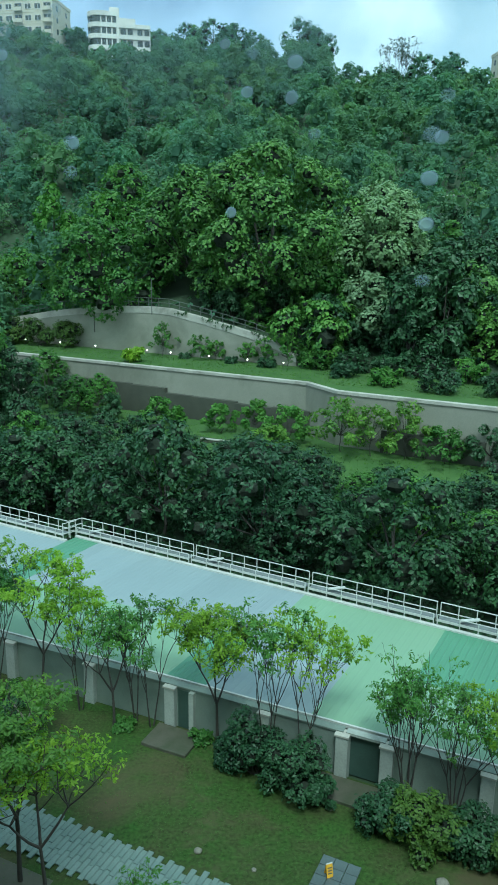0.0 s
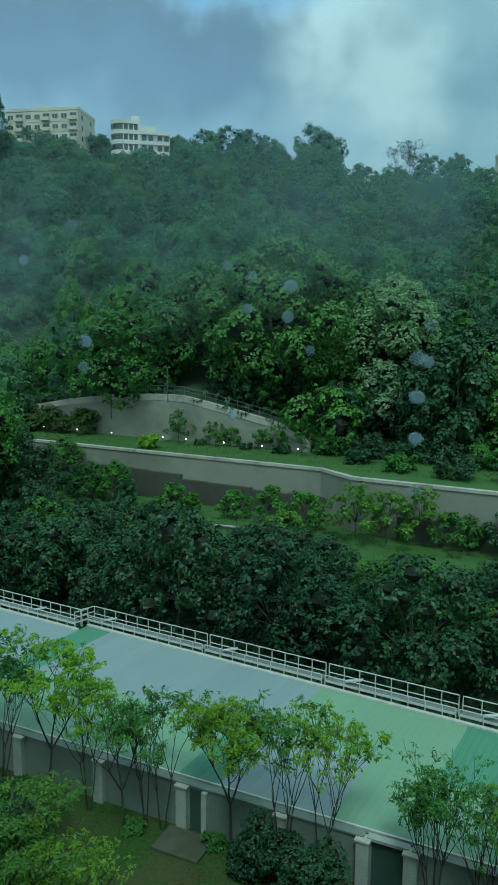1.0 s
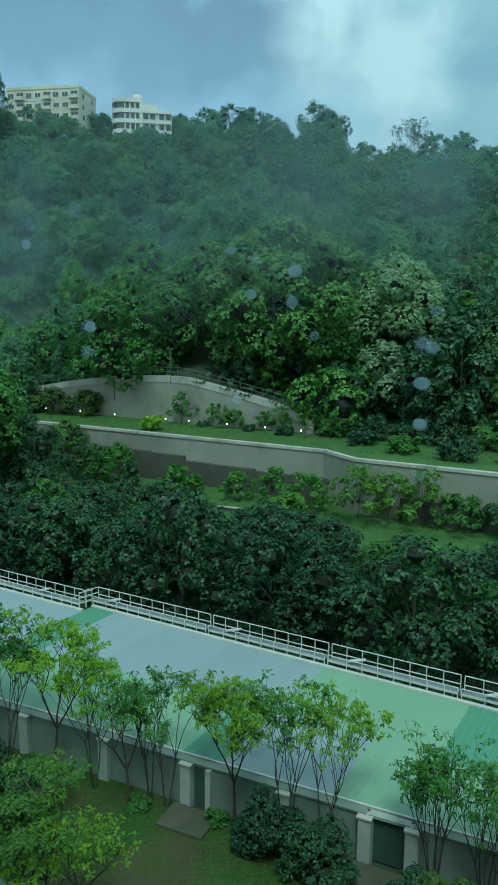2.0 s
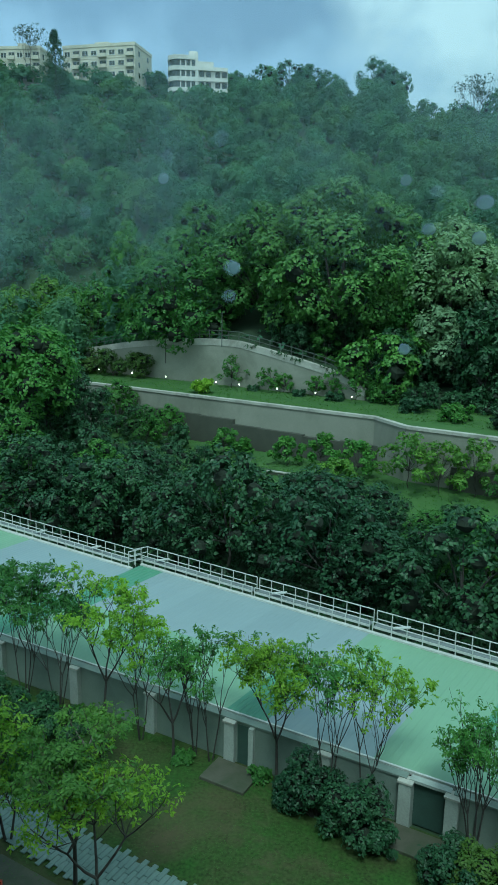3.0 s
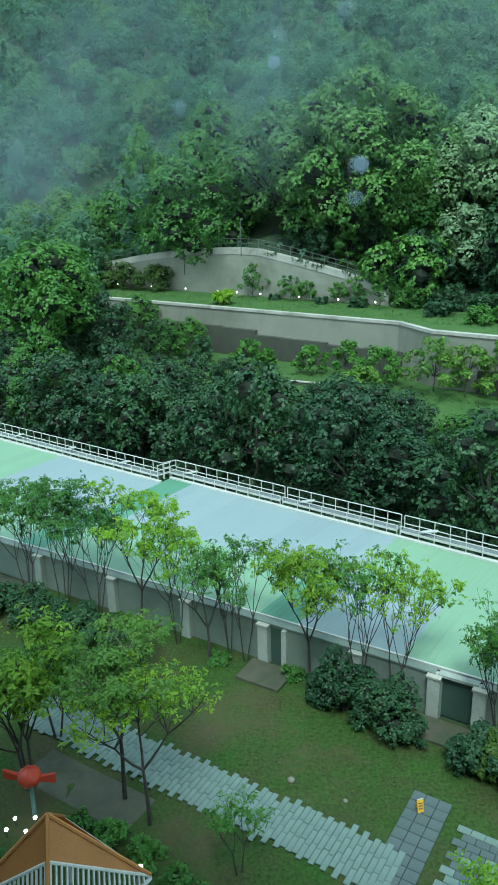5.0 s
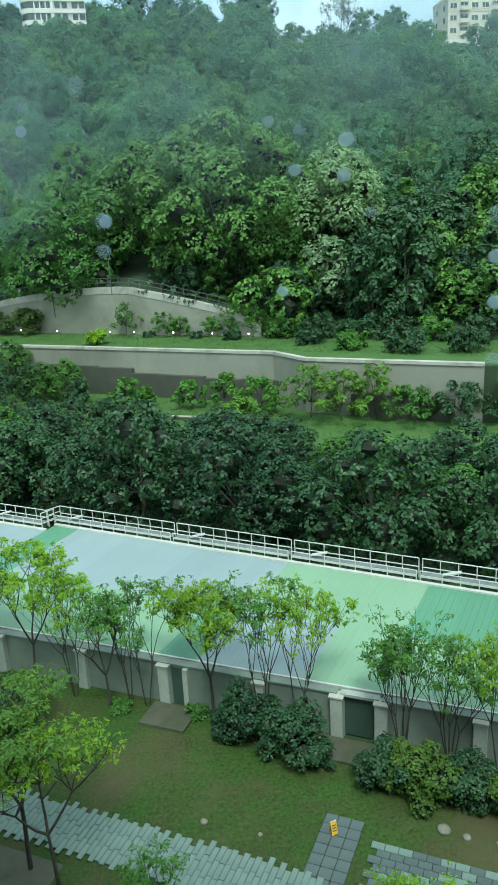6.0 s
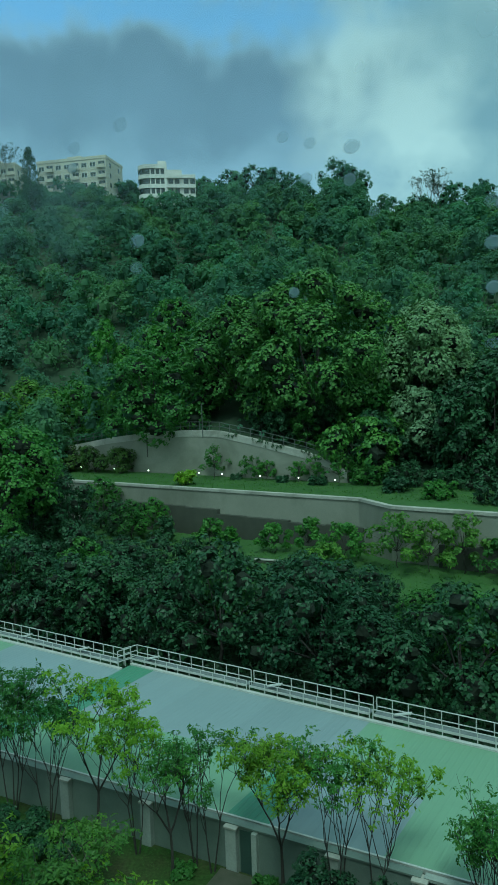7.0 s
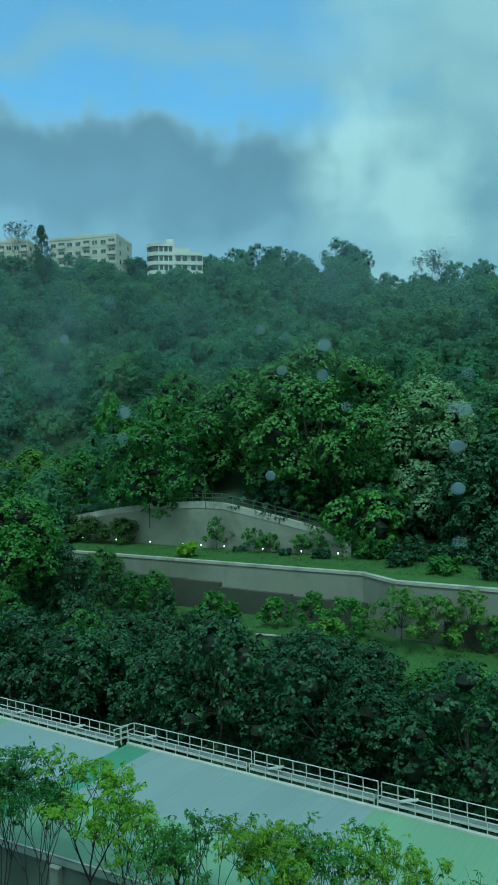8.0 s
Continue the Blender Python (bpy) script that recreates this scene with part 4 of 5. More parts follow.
def build_hill_trees():
    broad_tree(21, polar(1.2, 106), 21.5, 23.5, 29000, 0.46, M_LEAF_BROAD, "huge spreading broadleaf tree with yellow-green leaf rosettes", 52, 0.06, 0.6, clump=0.12, rosette=0.66, lobes=0.85, core=0.42, fill=1.15)
    broad_tree(22, polar(-4.2, 111), 17.5, 14, 11000, 0.55, M_LEAF_BROAD, "large dark broadleaf tree beside the spreading giant", 26, 0.1, 0.4, clump=0.17, rosette=0.68)
    broad_tree(23, polar(9.2, 104), 18.5, 11.0, 19000, 0.36, M_LEAF_SILVER, "tall rounded tree with pale silvery leaf clusters", 30, 0.42, 0.4, clump=0.2, rosette=0.55, lobes=0.6)
    broad_tree(24, polar(8.8, 97), 10, 7.5, 6500, 0.34, M_LEAF_SILVER, "pale silvery lower tree beneath the tall one", 18, 0.1, 0.3, rosette=0.6)
    broad_tree(25, polar(-10.8, 110), 12.5, 17, 13000, 0.40, M_LEAF_MID, "wide green tree spreading over the arched wall", 34, 0.05, 0.4, clump=0.14, rosette=0.6)
    broad_tree(26, polar(-9.3, 128), 17, 10, 5000, 0.5, M_LEAF_MID, "rounded green tree higher on the slope", 22, 0.15, 0.35, rosette=0.7)
    broad_tree(27, (-31.5, 79.0, 6.9), 8.6, 9.6, 9000, 0.4, M_LEAF_MID, "big bushy dark tree at the end of the terrace", 26, 0.04, 0.3, rosette=0.55)
    broad_tree(28, polar(4.5, 93), 7.5, 8.0, 3200, 0.5, M_LEAF_BROAD, "leafy tree hanging over the end of the arched wall", 18, 0.1, 0.25, rosette=0.7)
    rng = np.random.default_rng(5)
    first = {}
    spots = [(az, r) for r, step, a0, a1 in ((97, 3.0, 6, 27), (104, 3.0, 11.5, 27), (104, 2.9, -31, -15), (111, 3.0, -31, -15), (117, 3.0, 5, 27), (123, 2.9, -31, -4), (91, 2.8, 9, 27), (111, 3.0, 12, 27), (97, 3.4, -31, -19), (101, 2.2, -5, 6), (97.5, 2.4, -2, 6), (104.5, 2.4, -18, -6), (131, 3.4, -31, -12), (129, 3.6, 11, 27), (140, 4.0, -31, -16)) for az in np.arange(a0, a1, step)]
    mats = (M_LEAF_DARK, M_LEAF_BROAD, M_LEAF_DARK, M_LEAF_DARK, M_LEAF_MID, M_LEAF_MID, M_LEAF_LIME)
    for az, r in spots:
        az, r = az + rng.normal() * 0.5, r + rng.normal() * 2
        x, y, z = polar(az, r)
        s, q = sq(x, y)
        if q < UPPER_Q + 1.5:
            continue
        i = int(rng.choice((0, 1, 2, 3, 4) if az > -6 else (1, 4, 5, 5, 6)))
        k = 0.75 + 0.45 * rng.random()
        if -19 < az < 6 and r < 108:
            k *= 0.62
        if i not in first:
            first[i] = broad_tree(40 + i, (x, y, z), (9, 10, 8, 11, 12, 11, 9)[i], (7, 7.5, 7, 6.5, 6, 8, 7)[i], 3600, 0.48, mats[i], "mixed green woodland tree above the terraces", 20, 0.06, 0.25, "woodland_tree", "tree", "woodland edge above the terraces", rosette=0.65, clump=0.2)
        else:
            copy_thing(first[i], turned(x, y, z, rng.random() * 360, k, k * (0.8 + 0.5 * rng.random())))


build_hill_trees()


def build_far_woods():
    """The wooded hillside: crowns past counting, one mesh of leaf whorls."""
    rng = np.random.default_rng(77)
    cs, rs, tint = [], [], []
    for r in np.arange(113, 290, 7.4):
        step = math.degrees(8.4 / r)
        for az in np.arange(-33, 28, step):
            a, d = az + rng.normal() * step * 0.35, r + rng.normal() * 2.2
            x, y, z = polar(a, d)
            tall = rng.random()
            h, w = 6.0 + 7.0 * tall ** 1.7, 7.0 + 4.5 * rng.random()
            if r > 225 and -29 < a < -10.5:
                h *= 0.42 if r > 238 else 0.7
            elif r > 245:
                h *= 0.75
            hue = rng.random()
            n = 7 if tall < 0.75 else 9
            for k in range(n):
                u = k * 2.4 + rng.random()
                zz = (k + 0.5) / n
                ring = math.cos(math.pi * 0.5 * max(0.0, zz * 1.3 - 0.3))
                rr = w * 0.36 * ring * (0.7 + 0.3 * rng.random())
                cs.append((x + rr * math.cos(u), y + rr * math.sin(u), z + h * (0.12 + 0.78 * zz)))
                rs.append(w * 0.25 * (0.7 + 0.5 * rng.random()))
                tint.append(hue)
    rs, cs, tint = np.array(rs), np.array(cs), np.array(tint)
    dist = np.hypot(cs[:, 0], cs[:, 1])
    counts = np.clip((rs ** 2 * 5.0 * (170 / dist)).astype(int), 7, 30)
    c, r = np.repeat(cs, counts, axis=0), np.repeat(rs, counts)
    d = rng.normal(size=(len(c), 3))
    d[:, 2] = np.where(d[:, 2] < -0.5, -d[:, 2], d[:, 2]) + 0.3
    d /= np.linalg.norm(d, axis=1)[:, None]
    p = c + d * (r * (0.82 + 0.3 * rng.random(len(c)) ** 2))[:, None] * np.array([1, 1, 0.85])
    nor = d * 0.8 + np.array([0, 0, 0.3]) + rng.normal(size=d.shape) * 0.22
    nor /= np.linalg.norm(nor, axis=1)[:, None]
    size = np.repeat(np.clip(0.74 * dist / 190, 0.5, 0.92), counts)
    v, f = tufts(rng, p, nor, size, 4, 0.75, 0.4)
    # a small rough heart in each lobe
    cube = np.array([(a, b, c) for a in (-1, 1) for b in (-1, 1) for c in (-1, 1)], float) * 0.26
    quads = np.array([(0, 1, 3, 2), (4, 6, 7, 5), (0, 4, 5, 1), (2, 3, 7, 6), (0, 2, 6, 4), (1, 5, 7, 3)])
    bv = (cs[:, None] + cube[None] * rs[:, None, None] * (1 + 0.2 * rng.normal(size=(len(cs), 8, 1)))).reshape(-1, 3)
    bf = (quads[None] + (np.arange(len(cs)) * 8)[:, None, None]).reshape(-1, 4)
    woods = raw_mesh("far_woods", np.concatenate([v, bv]), np.concatenate([f, bf + len(v)]), M_LEAF_MISTED)
    kind = woods.attributes.new("species", "FLOAT", "POINT")
    kind.data.foreach_set("value", np.r_[np.repeat(np.repeat(tint, counts), 16), np.repeat(tint, 8)].astype(np.float32))
    tagged(new("far_woods", woods), "dense woodland covering the hillside, its green paled and blued to imitate mist", "woods", kind="stuff")
    pts = []
    while len(pts) < 7000:
        az, r = rng.uniform(-33, 28), math.sqrt(rng.uniform(90 ** 2, 285 ** 2))
        x, y, z = polar(az, r)
        if sq(x, y)[1] > UPPER_Q + 1.0:
            pts.append((x, y, z + 0.3 + 1.3 * rng.random()))
    while len(pts) < 9000:
        x, y, z = polar(rng.uniform(-33, -12), rng.uniform(96, 150))
        if sq(x, y)[1] > UPPER_Q + 1.0:
            pts.append((x, y, z + 0.3 + 2.0 * rng.random()))
    pts = np.array(pts)
    size = np.clip(1.1 * np.hypot(pts[:, 0], pts[:, 1]) / 200, 0.7, 1.3)
    nor = np.array([0, 0, 1.0]) + rng.normal(size=pts.shape) * 0.35
    v, f = tufts(rng, pts, nor / np.linalg.norm(nor, axis=1)[:, None], size, 5, 0.6, 0.5)
    tagged(new("undergrowth", raw_mesh("undergrowth", v, f, M_LEAF_MISTED)), "thick low undergrowth between the hillside trees", "undergrowth", kind="stuff")


build_far_woods()


# ---- the garden trees ----
def build_garden_trees():
    W = "slim young tree with airy yellow-green leaves by the wall"
    G = "slim multi-stemmed young tree with mid-green leaves by the wall"
    rows = [
        # seed, x, y, height, stems, levels, leaves, size, material, lean, spread
        (101, -9.6, 31.6, 7.4, 1, 5, 3000, 0.2, M_LEAF_FRESH, 0.05, 0.62),
        (102, -7.7, 31.2, 6.2, 3, 4, 2300, 0.2, M_LEAF_FRESH, 0.10, 0.5),
        (103, -5.9, 29.8, 5.6, 1, 5, 900, 0.16, M_LEAF_MID, 0.05, 0.6),
        (104, -5.0, 30.3, 5.8, 3, 4, 800, 0.18, M_LEAF_MID, 0.07, 0.25),
        (105, -4.2, 30.0, 6.0, 2, 4, 750, 0.18, M_LEAF_MID, 0.09, 0.25),
        (106, -1.2, 28.7, 6.4, 1, 6, 3000, 0.18, M_LEAF_FRESH, 0.02, 0.62),
        (107, 1.0, 27.9, 6.4, 3, 4, 1500, 0.2, M_LEAF_MID, 0.12, 0.3),
        (108, 2.5, 27.3, 6.5, 3, 4, 1900, 0.2, M_LEAF_FRESH, 0.14, 0.35),
        (109, 6.4, 25.4, 6.2, 6, 4, 2300, 0.17, M_LEAF_MID, 0.14, 0.25),
        (110, 8.1, 24.6, 5.6, 5, 4, 2000, 0.17, M_LEAF_MID, 0.16, 0.28),
        (111, 9.8, 23.6, 6.2, 3, 4, 2400, 0.18, M_LEAF_FRESH, 0.12, 0.4),
        (112, -12.2, 32.9, 6.2, 4, 4, 3200, 0.2, M_LEAF_MID, 0.14, 0.4),
        (113, -14.2, 33.6, 7.2, 4, 4, 3600, 0.2, M_LEAF_MID, 0.14, 0.4),
        (114, -16.6, 34.6, 6.6, 4, 4, 3000, 0.2, M_LEAF_MID, 0.14, 0.4),
        (115, -9.4, 28.6, 2.9, 1, 4, 1000, 0.2, M_LEAF_LIME, 0.05, 0.9),
        (116, -19.5, 35.4, 6.4, 4, 4, 3000, 0.2, M_LEAF_MID, 0.14, 0.4),
        (117, 11.8, 22.5, 6.0, 3, 4, 2200, 0.18, M_LEAF_MID, 0.15, 0.4),
    ]
    for seed, x, y, h, stems, levels, leaves, size, mat, lean, spread in rows:
        slender_tree(seed, (x, y, -0.05), h * 1.08, stems, levels, leaves, size, mat, W if mat is M_LEAF_FRESH else G, M_PALE_BARK if seed == 115 else None, lean, spread, 0.05 if stems > 1 else 0.08, 0.32, 0.36, group="young trees along the garden wall", low=0.34, curl=0.09)
    slender_tree(131, (-7.6, 21.3, -0.05), 6.9, 1, 5, 4200, 0.19, M_LEAF_LIME, "spreading tree with a dark trunk beside the paved path", None, 0.03, 1.25, 0.10, 0.5, 0.6, low=0.66, flat=0.4, turn=30)
    slender_tree(132, (-6.4, 20.2, -0.05), 6.2, 1, 5, 2500, 0.18, M_LEAF_FRESH, "forking tree with yellow-green leaf sprays beside the path", None, 0.05, 1.25, 0.085, 0.46, 0.5, low=0.6, flat=0.4)
    slender_tree(133, (-3.0, 18.5, -0.05), 3.0, 2, 4, 600, 0.13, M_LEAF_MID, "small bare-stemmed sapling on the lawn", None, 0.15, 0.5, 0.04, 0.35, 0.28, low=0.35)
    slender_tree(134, (-11.3, 21.4, -0.05), 6.8, 3, 5, 6500, 0.22, M_LEAF_FRESH, "leafy yellow-green tree with drooping leaves near the pavilion", None, 0.08, 0.45, 0.1, 0.3, 0.5, low=0.12)
    slender_tree(135, (4.9, 16.6, -0.05), 3.2, 3, 4, 1800, 0.16, M_LEAF_FRESH, "feathery young tree over the patterned paving", None, 0.2, 0.6, 0.04, 0.35, 0.4, low=0.2)
    slender_tree(136, (-11.2, 24.2, -0.05), 4.6, 2, 5, 3000, 0.19, M_LEAF_MID, "low-branched green tree between the path and the wall", None, 0.12, 0.6, 0.08, 0.3, 0.42, low=0.25)


build_garden_trees()


def bush(seed, x, y, z, h, w, leaves, size, mat, label, group="", name="bush"):
    rng = np.random.default_rng(seed)
    t = thing(name, (x, y, z), label, "bush", group)
    lobes, radii = [], []
    for k in range(18):
        a, rr = k * 2.4 + rng.random(), w * 0.42 * rng.random() ** 0.5
        lobes.append((rr * math.cos(a), rr * math.sin(a), h * (0.22 + 0.62 * rng.random())))
        radii.append(0.18 * min(h * 1.2, w) * (0.55 + 0.9 * rng.random()))
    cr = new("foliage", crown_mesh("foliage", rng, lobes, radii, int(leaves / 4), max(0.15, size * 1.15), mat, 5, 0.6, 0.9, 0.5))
    cr.parent = t
    bits = []
    for c in lobes:
        m = Vector(c) * 0.5 + Vector((rng.normal() * 0.05, rng.normal() * 0.05, 0))
        bits += [(Vector((c[0] * 0.1, c[1] * 0.1, 0)), m, 0.03, 0.02), (m, Vector(c), 0.02, 0.008)]
    st = new("stem", limb_mesh("stem", bits, M_BARK))
    st.parent = t
    return t


def build_bushes():
    D = "dense dark green bush at the foot of the wall"
    rows = [(201, 0.5, 26.9, 2.4, 3.2, M_LEAF_DARK), (202, 2.0, 26.1, 2.3, 3.0, M_LEAF_DARK), (203, 2.9, 25.2, 1.3, 1.6, M_LEAF_DARK), (204, -0.6, 27.6, 1.3, 1.6, M_LEAF_DARK),
            (205, 5.4, 23.7, 1.6, 2.2, M_LEAF_DARK), (206, 6.6, 23.2, 2.0, 2.6, M_LEAF_OLIVE), (207, 8.2, 22.6, 1.7, 2.4, M_LEAF_DARK), (208, 10.0, 21.8, 1.8, 2.6, M_LEAF_OLIVE),
            (209, -13.0, 31.6, 1.6, 2.6, M_LEAF_DARK), (210, -15.2, 32.4, 1.8, 3.0, M_LEAF_DARK), (211, -11.3, 30.9, 1.2, 2.2, M_LEAF_DARK), (212, 12.0, 20.6, 1.9, 2.8, M_LEAF_DARK), (213, -17.9, 33.4, 1.7, 2.8, M_LEAF_DARK)]
    for seed, x, y, h, w, mat in rows:
        bush(seed, x, y, -0.05, h, w, 3000, 0.13, mat, D, "bushes along the garden wall")
    L = "low leafy shrub on the lawn beside the pavilion"
    for seed, x, y, h, w in ((221, -9.0, 19.6, 0.8, 1.6), (222, -7.6, 19.2, 0.7, 1.4), (223, -6.2, 18.7, 0.8, 1.3), (224, -5.0, 18.0, 0.5, 1.0), (225, -4.2, 17.6, 0.4, 0.8), (226, 1.6, 17.0, 0.9, 1.5), (227, -5.4, 29.9, 0.5, 1.2), (228, 3.6, 16.0, 0.9, 1.6), (229, -10.2, 17.8, 0.9, 1.6), (230, -1.9, 28.9, 0.6, 1.0)):
        bush(seed, x, y, -0.05, h, w, 1000, 0.13, M_LEAF_MID, L, "low shrubs in the garden")


build_bushes()


def build_terrace_plants():
    def tree(seed, x, y, z, h, w, mat, n, label, group):
        broad_tree(seed, (x, y, z), h, w, n, 0.32, mat, label, 16, 0.25, 0.06, "terrace_tree", "tree", group, clump=0.13, rosette=0.4, core=0.0, fill=0.75, lobes=0.6)

    U, Lw = "slim tree before the arched wall", "young tree on the lower grass terrace"
    for k, (x, y, h, w) in enumerate(((-11.3, 97.6, 4.6, 3.6), (-6.2, 95.8, 3.2, 3.6), (-4.4, 95.0, 2.6, 2.2), (-0.2, 93.2, 2.6, 2.6), (1.6, 92.6, 3.4, 3.0), (4.4, 90.4, 3.6, 4.4), (7.6, 90.4, 3.0, 3.4))):
        tree(300 + k, x, y, 7.2, h, w, M_LEAF_MID, 800, U, "slim trees before the arched wall")
    for k, (x, y, h, w, mat) in enumerate(((-16.0, 85.6, 3.4, 2.4, M_LEAF_DARK), (-10.4, 83.5, 3.4, 3.0, M_LEAF_MID), (-8.0, 82.2, 2.6, 1.8, M_LEAF_MID), (-3.2, 79.6, 3.6, 3.0, M_LEAF_MID), (0.6, 78.6, 4.4, 3.2, M_LEAF_MID), (4.2, 75.6, 4.2, 4.4, M_LEAF_MID), (9.0, 72.6, 6.0, 6.4, M_LEAF_LIME), (11.8, 71.0, 5.4, 5.2, M_LEAF_LIME), (15.0, 70.2, 6.2, 3.8, M_LEAF_LIME), (18.4, 68.6, 3.8, 5.0, M_LEAF_MID), (22.4, 67.2, 4.4, 5.0, M_LEAF_DARK), (26.5, 65.5, 5.4, 5.4, M_LEAF_DARK), (2.0, 73.4, 2.6, 3.4, M_LEAF_LIME))):
        tree(320 + k, x, y, 1.4, h, w, mat, 2300, Lw, "young trees on the lower terrace")
    for k, (s, q, h, w, mat) in enumerate(((-84, 80, 4.2, 4.5, M_LEAF_OLIVE), (-80, 80.5, 4.4, 4.5, M_LEAF_OLIVE), (-75.5, 81, 4.3, 4.2, M_LEAF_OLIVE), (-71, 81, 4.0, 3.8, M_LEAF_OLIVE), (-88, 80, 4.0, 4.5, M_LEAF_OLIVE), (-56.5, 76.2, 1.9, 3.0, M_LEAF_FRESH), (-24, 77, 2.0, 4.0, M_LEAF_MID), (-18, 76, 2.4, 4.6, M_LEAF_DARK), (-12, 77, 2.6, 4.6, M_LEAF_DARK), (-29.5, 79.5, 2.0, 3.5, M_LEAF_DARK), (-6, 77, 3.5, 5.0, M_LEAF_DARK), (-52, 81.4, 0.9, 1.6, M_LEAF_DARK), (-45, 81.2, 1.0, 1.8, M_LEAF_DARK), (-40, 81.0, 1.3, 2.4, M_LEAF_DARK), (-34, 82.6, 2.6, 4.0, M_LEAF_MID), (-30, 83.4, 3.0, 4.2, M_LEAF_DARK), (-25.5, 82.4, 2.6, 4.4, M_LEAF_DARK), (-21, 83.2, 3.2, 4.6, M_LEAF_DARK), (-16, 82.4, 3.0, 4.6, M_LEAF_MID), (-11, 83, 3.2, 4.8, M_LEAF_DARK), (-6, 82, 3.4, 5.0, M_LEAF_DARK), (-1, 81, 3.4, 5.0, M_LEAF_DARK), (4, 79, 3.6, 5.4, M_LEAF_DARK))):
        x, y, z = at(s, q, 7.0)
        bush(360 + k, x, y, z, h, w, 1500, 0.26, mat, "leafy shrub on the upper grass terrace", "shrubs on the upper terrace")
    # grass, blade clumps past counting
    rng = np.random.default_rng(9)
    for name, q0, q1, s0, s1, z, n, label in (("terrace_grass", 74.6, 82.4, -110, -8, 7.05, 7000, "bright green grass on the upper terrace"), ("lower_terrace_grass", 63.0, 73.0, -75, -5, 1.5, 5000, "green grass on the lower terrace")):
        s, q = rng.uniform(s0, s1, n), rng.uniform(q0, q1, n)
        if z < 5:
            q = np.where(s > -31, q - 2.8, q)
        pts = np.array([(*at(a, b)[:2], land(*at(a, b)[:2])) for a, b in zip(s, q)])
        v, f = card_mesh(rng, pts, np.full(n, 0.16), np.full(n, 3), 0.16, 0.6, 0.2, 0.9, 0.5, -0.4)
        tagged(new(name, raw_mesh(name, v, f, M_HERB)), label, "grass", kind="stuff")


build_terrace_plants()


def build_terrace_lamps():
    lamp = thing("bollard_lamp", (*at(-73, 81.9)[:2], 7.1), "small lit lamp on a short post before the arched wall", "lamp", "row of small lamps on the terrace")
    part("post", bar(bmesh.new(), (0, 0, 0), (0, 0, 0.55), 0.05, 8), M_STEEL, lamp)
    bm = bmesh.new()
    bmesh.ops.create_uvsphere(bm, u_segments=10, v_segments=6, radius=0.095)
    bmesh.ops.translate(bm, verts=bm.verts, vec=(0, 0, 0.66))
    part("globe", bm, M_BULB, lamp, "small glowing globe", True)
    part("cap", bar(bmesh.new(), (0, 0, 0.79), (0, 0, 0.84), 0.1, 8), M_STEEL, lamp)
    for s in (-66.8, -61.2, -58.2, -54.5, -48.7, -43.2, -38.3, -79.5):
        copy_thing(lamp, pose(*at(s, 81.9)[:2], 7.1))


build_terrace_lamps()


def build_creepers():
    """Dark creepers that hang over the top of the arched wall."""
    rng = np.random.default_rng(61)
    for k, (s0, s1, n) in enumerate(((-54.5, -52.5, 9), (-50.0, -45.5, 20), (-43.5, -40.5, 12), (-64.0, -62.5, 8))):
        s = rng.uniform(s0, s1, n)
        drop = 0.5 * rng.random(n) ** 2 * 1.6
        pts = [at(a, UPPER_Q - 0.42, upper_top(a) + 0.15 - d) for a, d in zip(s, drop)]
        v, f = card_mesh(rng, pts, np.full(n, 0.22), np.full(n, 9), 0.22, 0.2, 0.2, 1.0, 0.6, 0.6)
        tagged(new("creeper", raw_mesh("creeper", v, f, M_LEAF_DARK)), "dark creeper trailing over the arched wall top", "creeper", "creepers on the arched wall")


build_creepers()


# ---- the garden floor ----
def build_garden_floor():
    bm = bmesh.new()
    n = 40
    verts = [[bm.verts.new((-26 + 50 * i / n, 6 + (on_wall(-26 + 50 * i / n).y - 0.05 - 6) * j / 24, 0.02 + 0.03 * noise.noise(Vector((i * 0.5, j * 0.5, 0))) * (0 < j < 24))) for j in range(25)] for i in range(n + 1)]
    for i in range(n):
        for j in range(24):
            bm.faces.new((verts[i][j], verts[i + 1][j], verts[i + 1][j + 1], verts[i][j + 1]))
    tagged(put("lawn", bm, M_SOIL, smooth=True), "wet olive-green lawn worn to mud in patches", "lawn", kind="structure")
    rng = np.random.default_rng(4)
    m = 9000
    x, y = rng.uniform(-16, 13, m), rng.uniform(13.5, 33, m)
    keep = (y < 28.4 - 0.445 * x)
    path_d = np.abs((y - (20.6 - 0.47 * (x + 1.0))) * 0.905)
    keep &= (path_d > 1.1) | (x > 2.2)
    keep &= ~((x > 2.0) & (y < 21.8 - 0.33 * (x - 4.0)) & (x > 2.0 + 0.25 * (y - 18.5)))
    dens = np.array([noise.noise(Vector((a * 0.35, b * 0.35, 3.0))) for a, b in zip(x, y)])
    keep &= dens > -0.12
    pts = np.c_[x, y, np.full(m, 0.04)][keep]
    v, f = card_mesh(rng, pts, np.full(len(pts), 0.09), np.full(len(pts), 5), 0.055, 1.6, 0.2, 0.4, 0.3, -0.1)
    tagged(new("lawn_grass", raw_mesh("lawn_grass", v, f, M_LAWN)), "short sparse grass blades of the lawn", "grass", kind="stuff")


build_garden_floor()


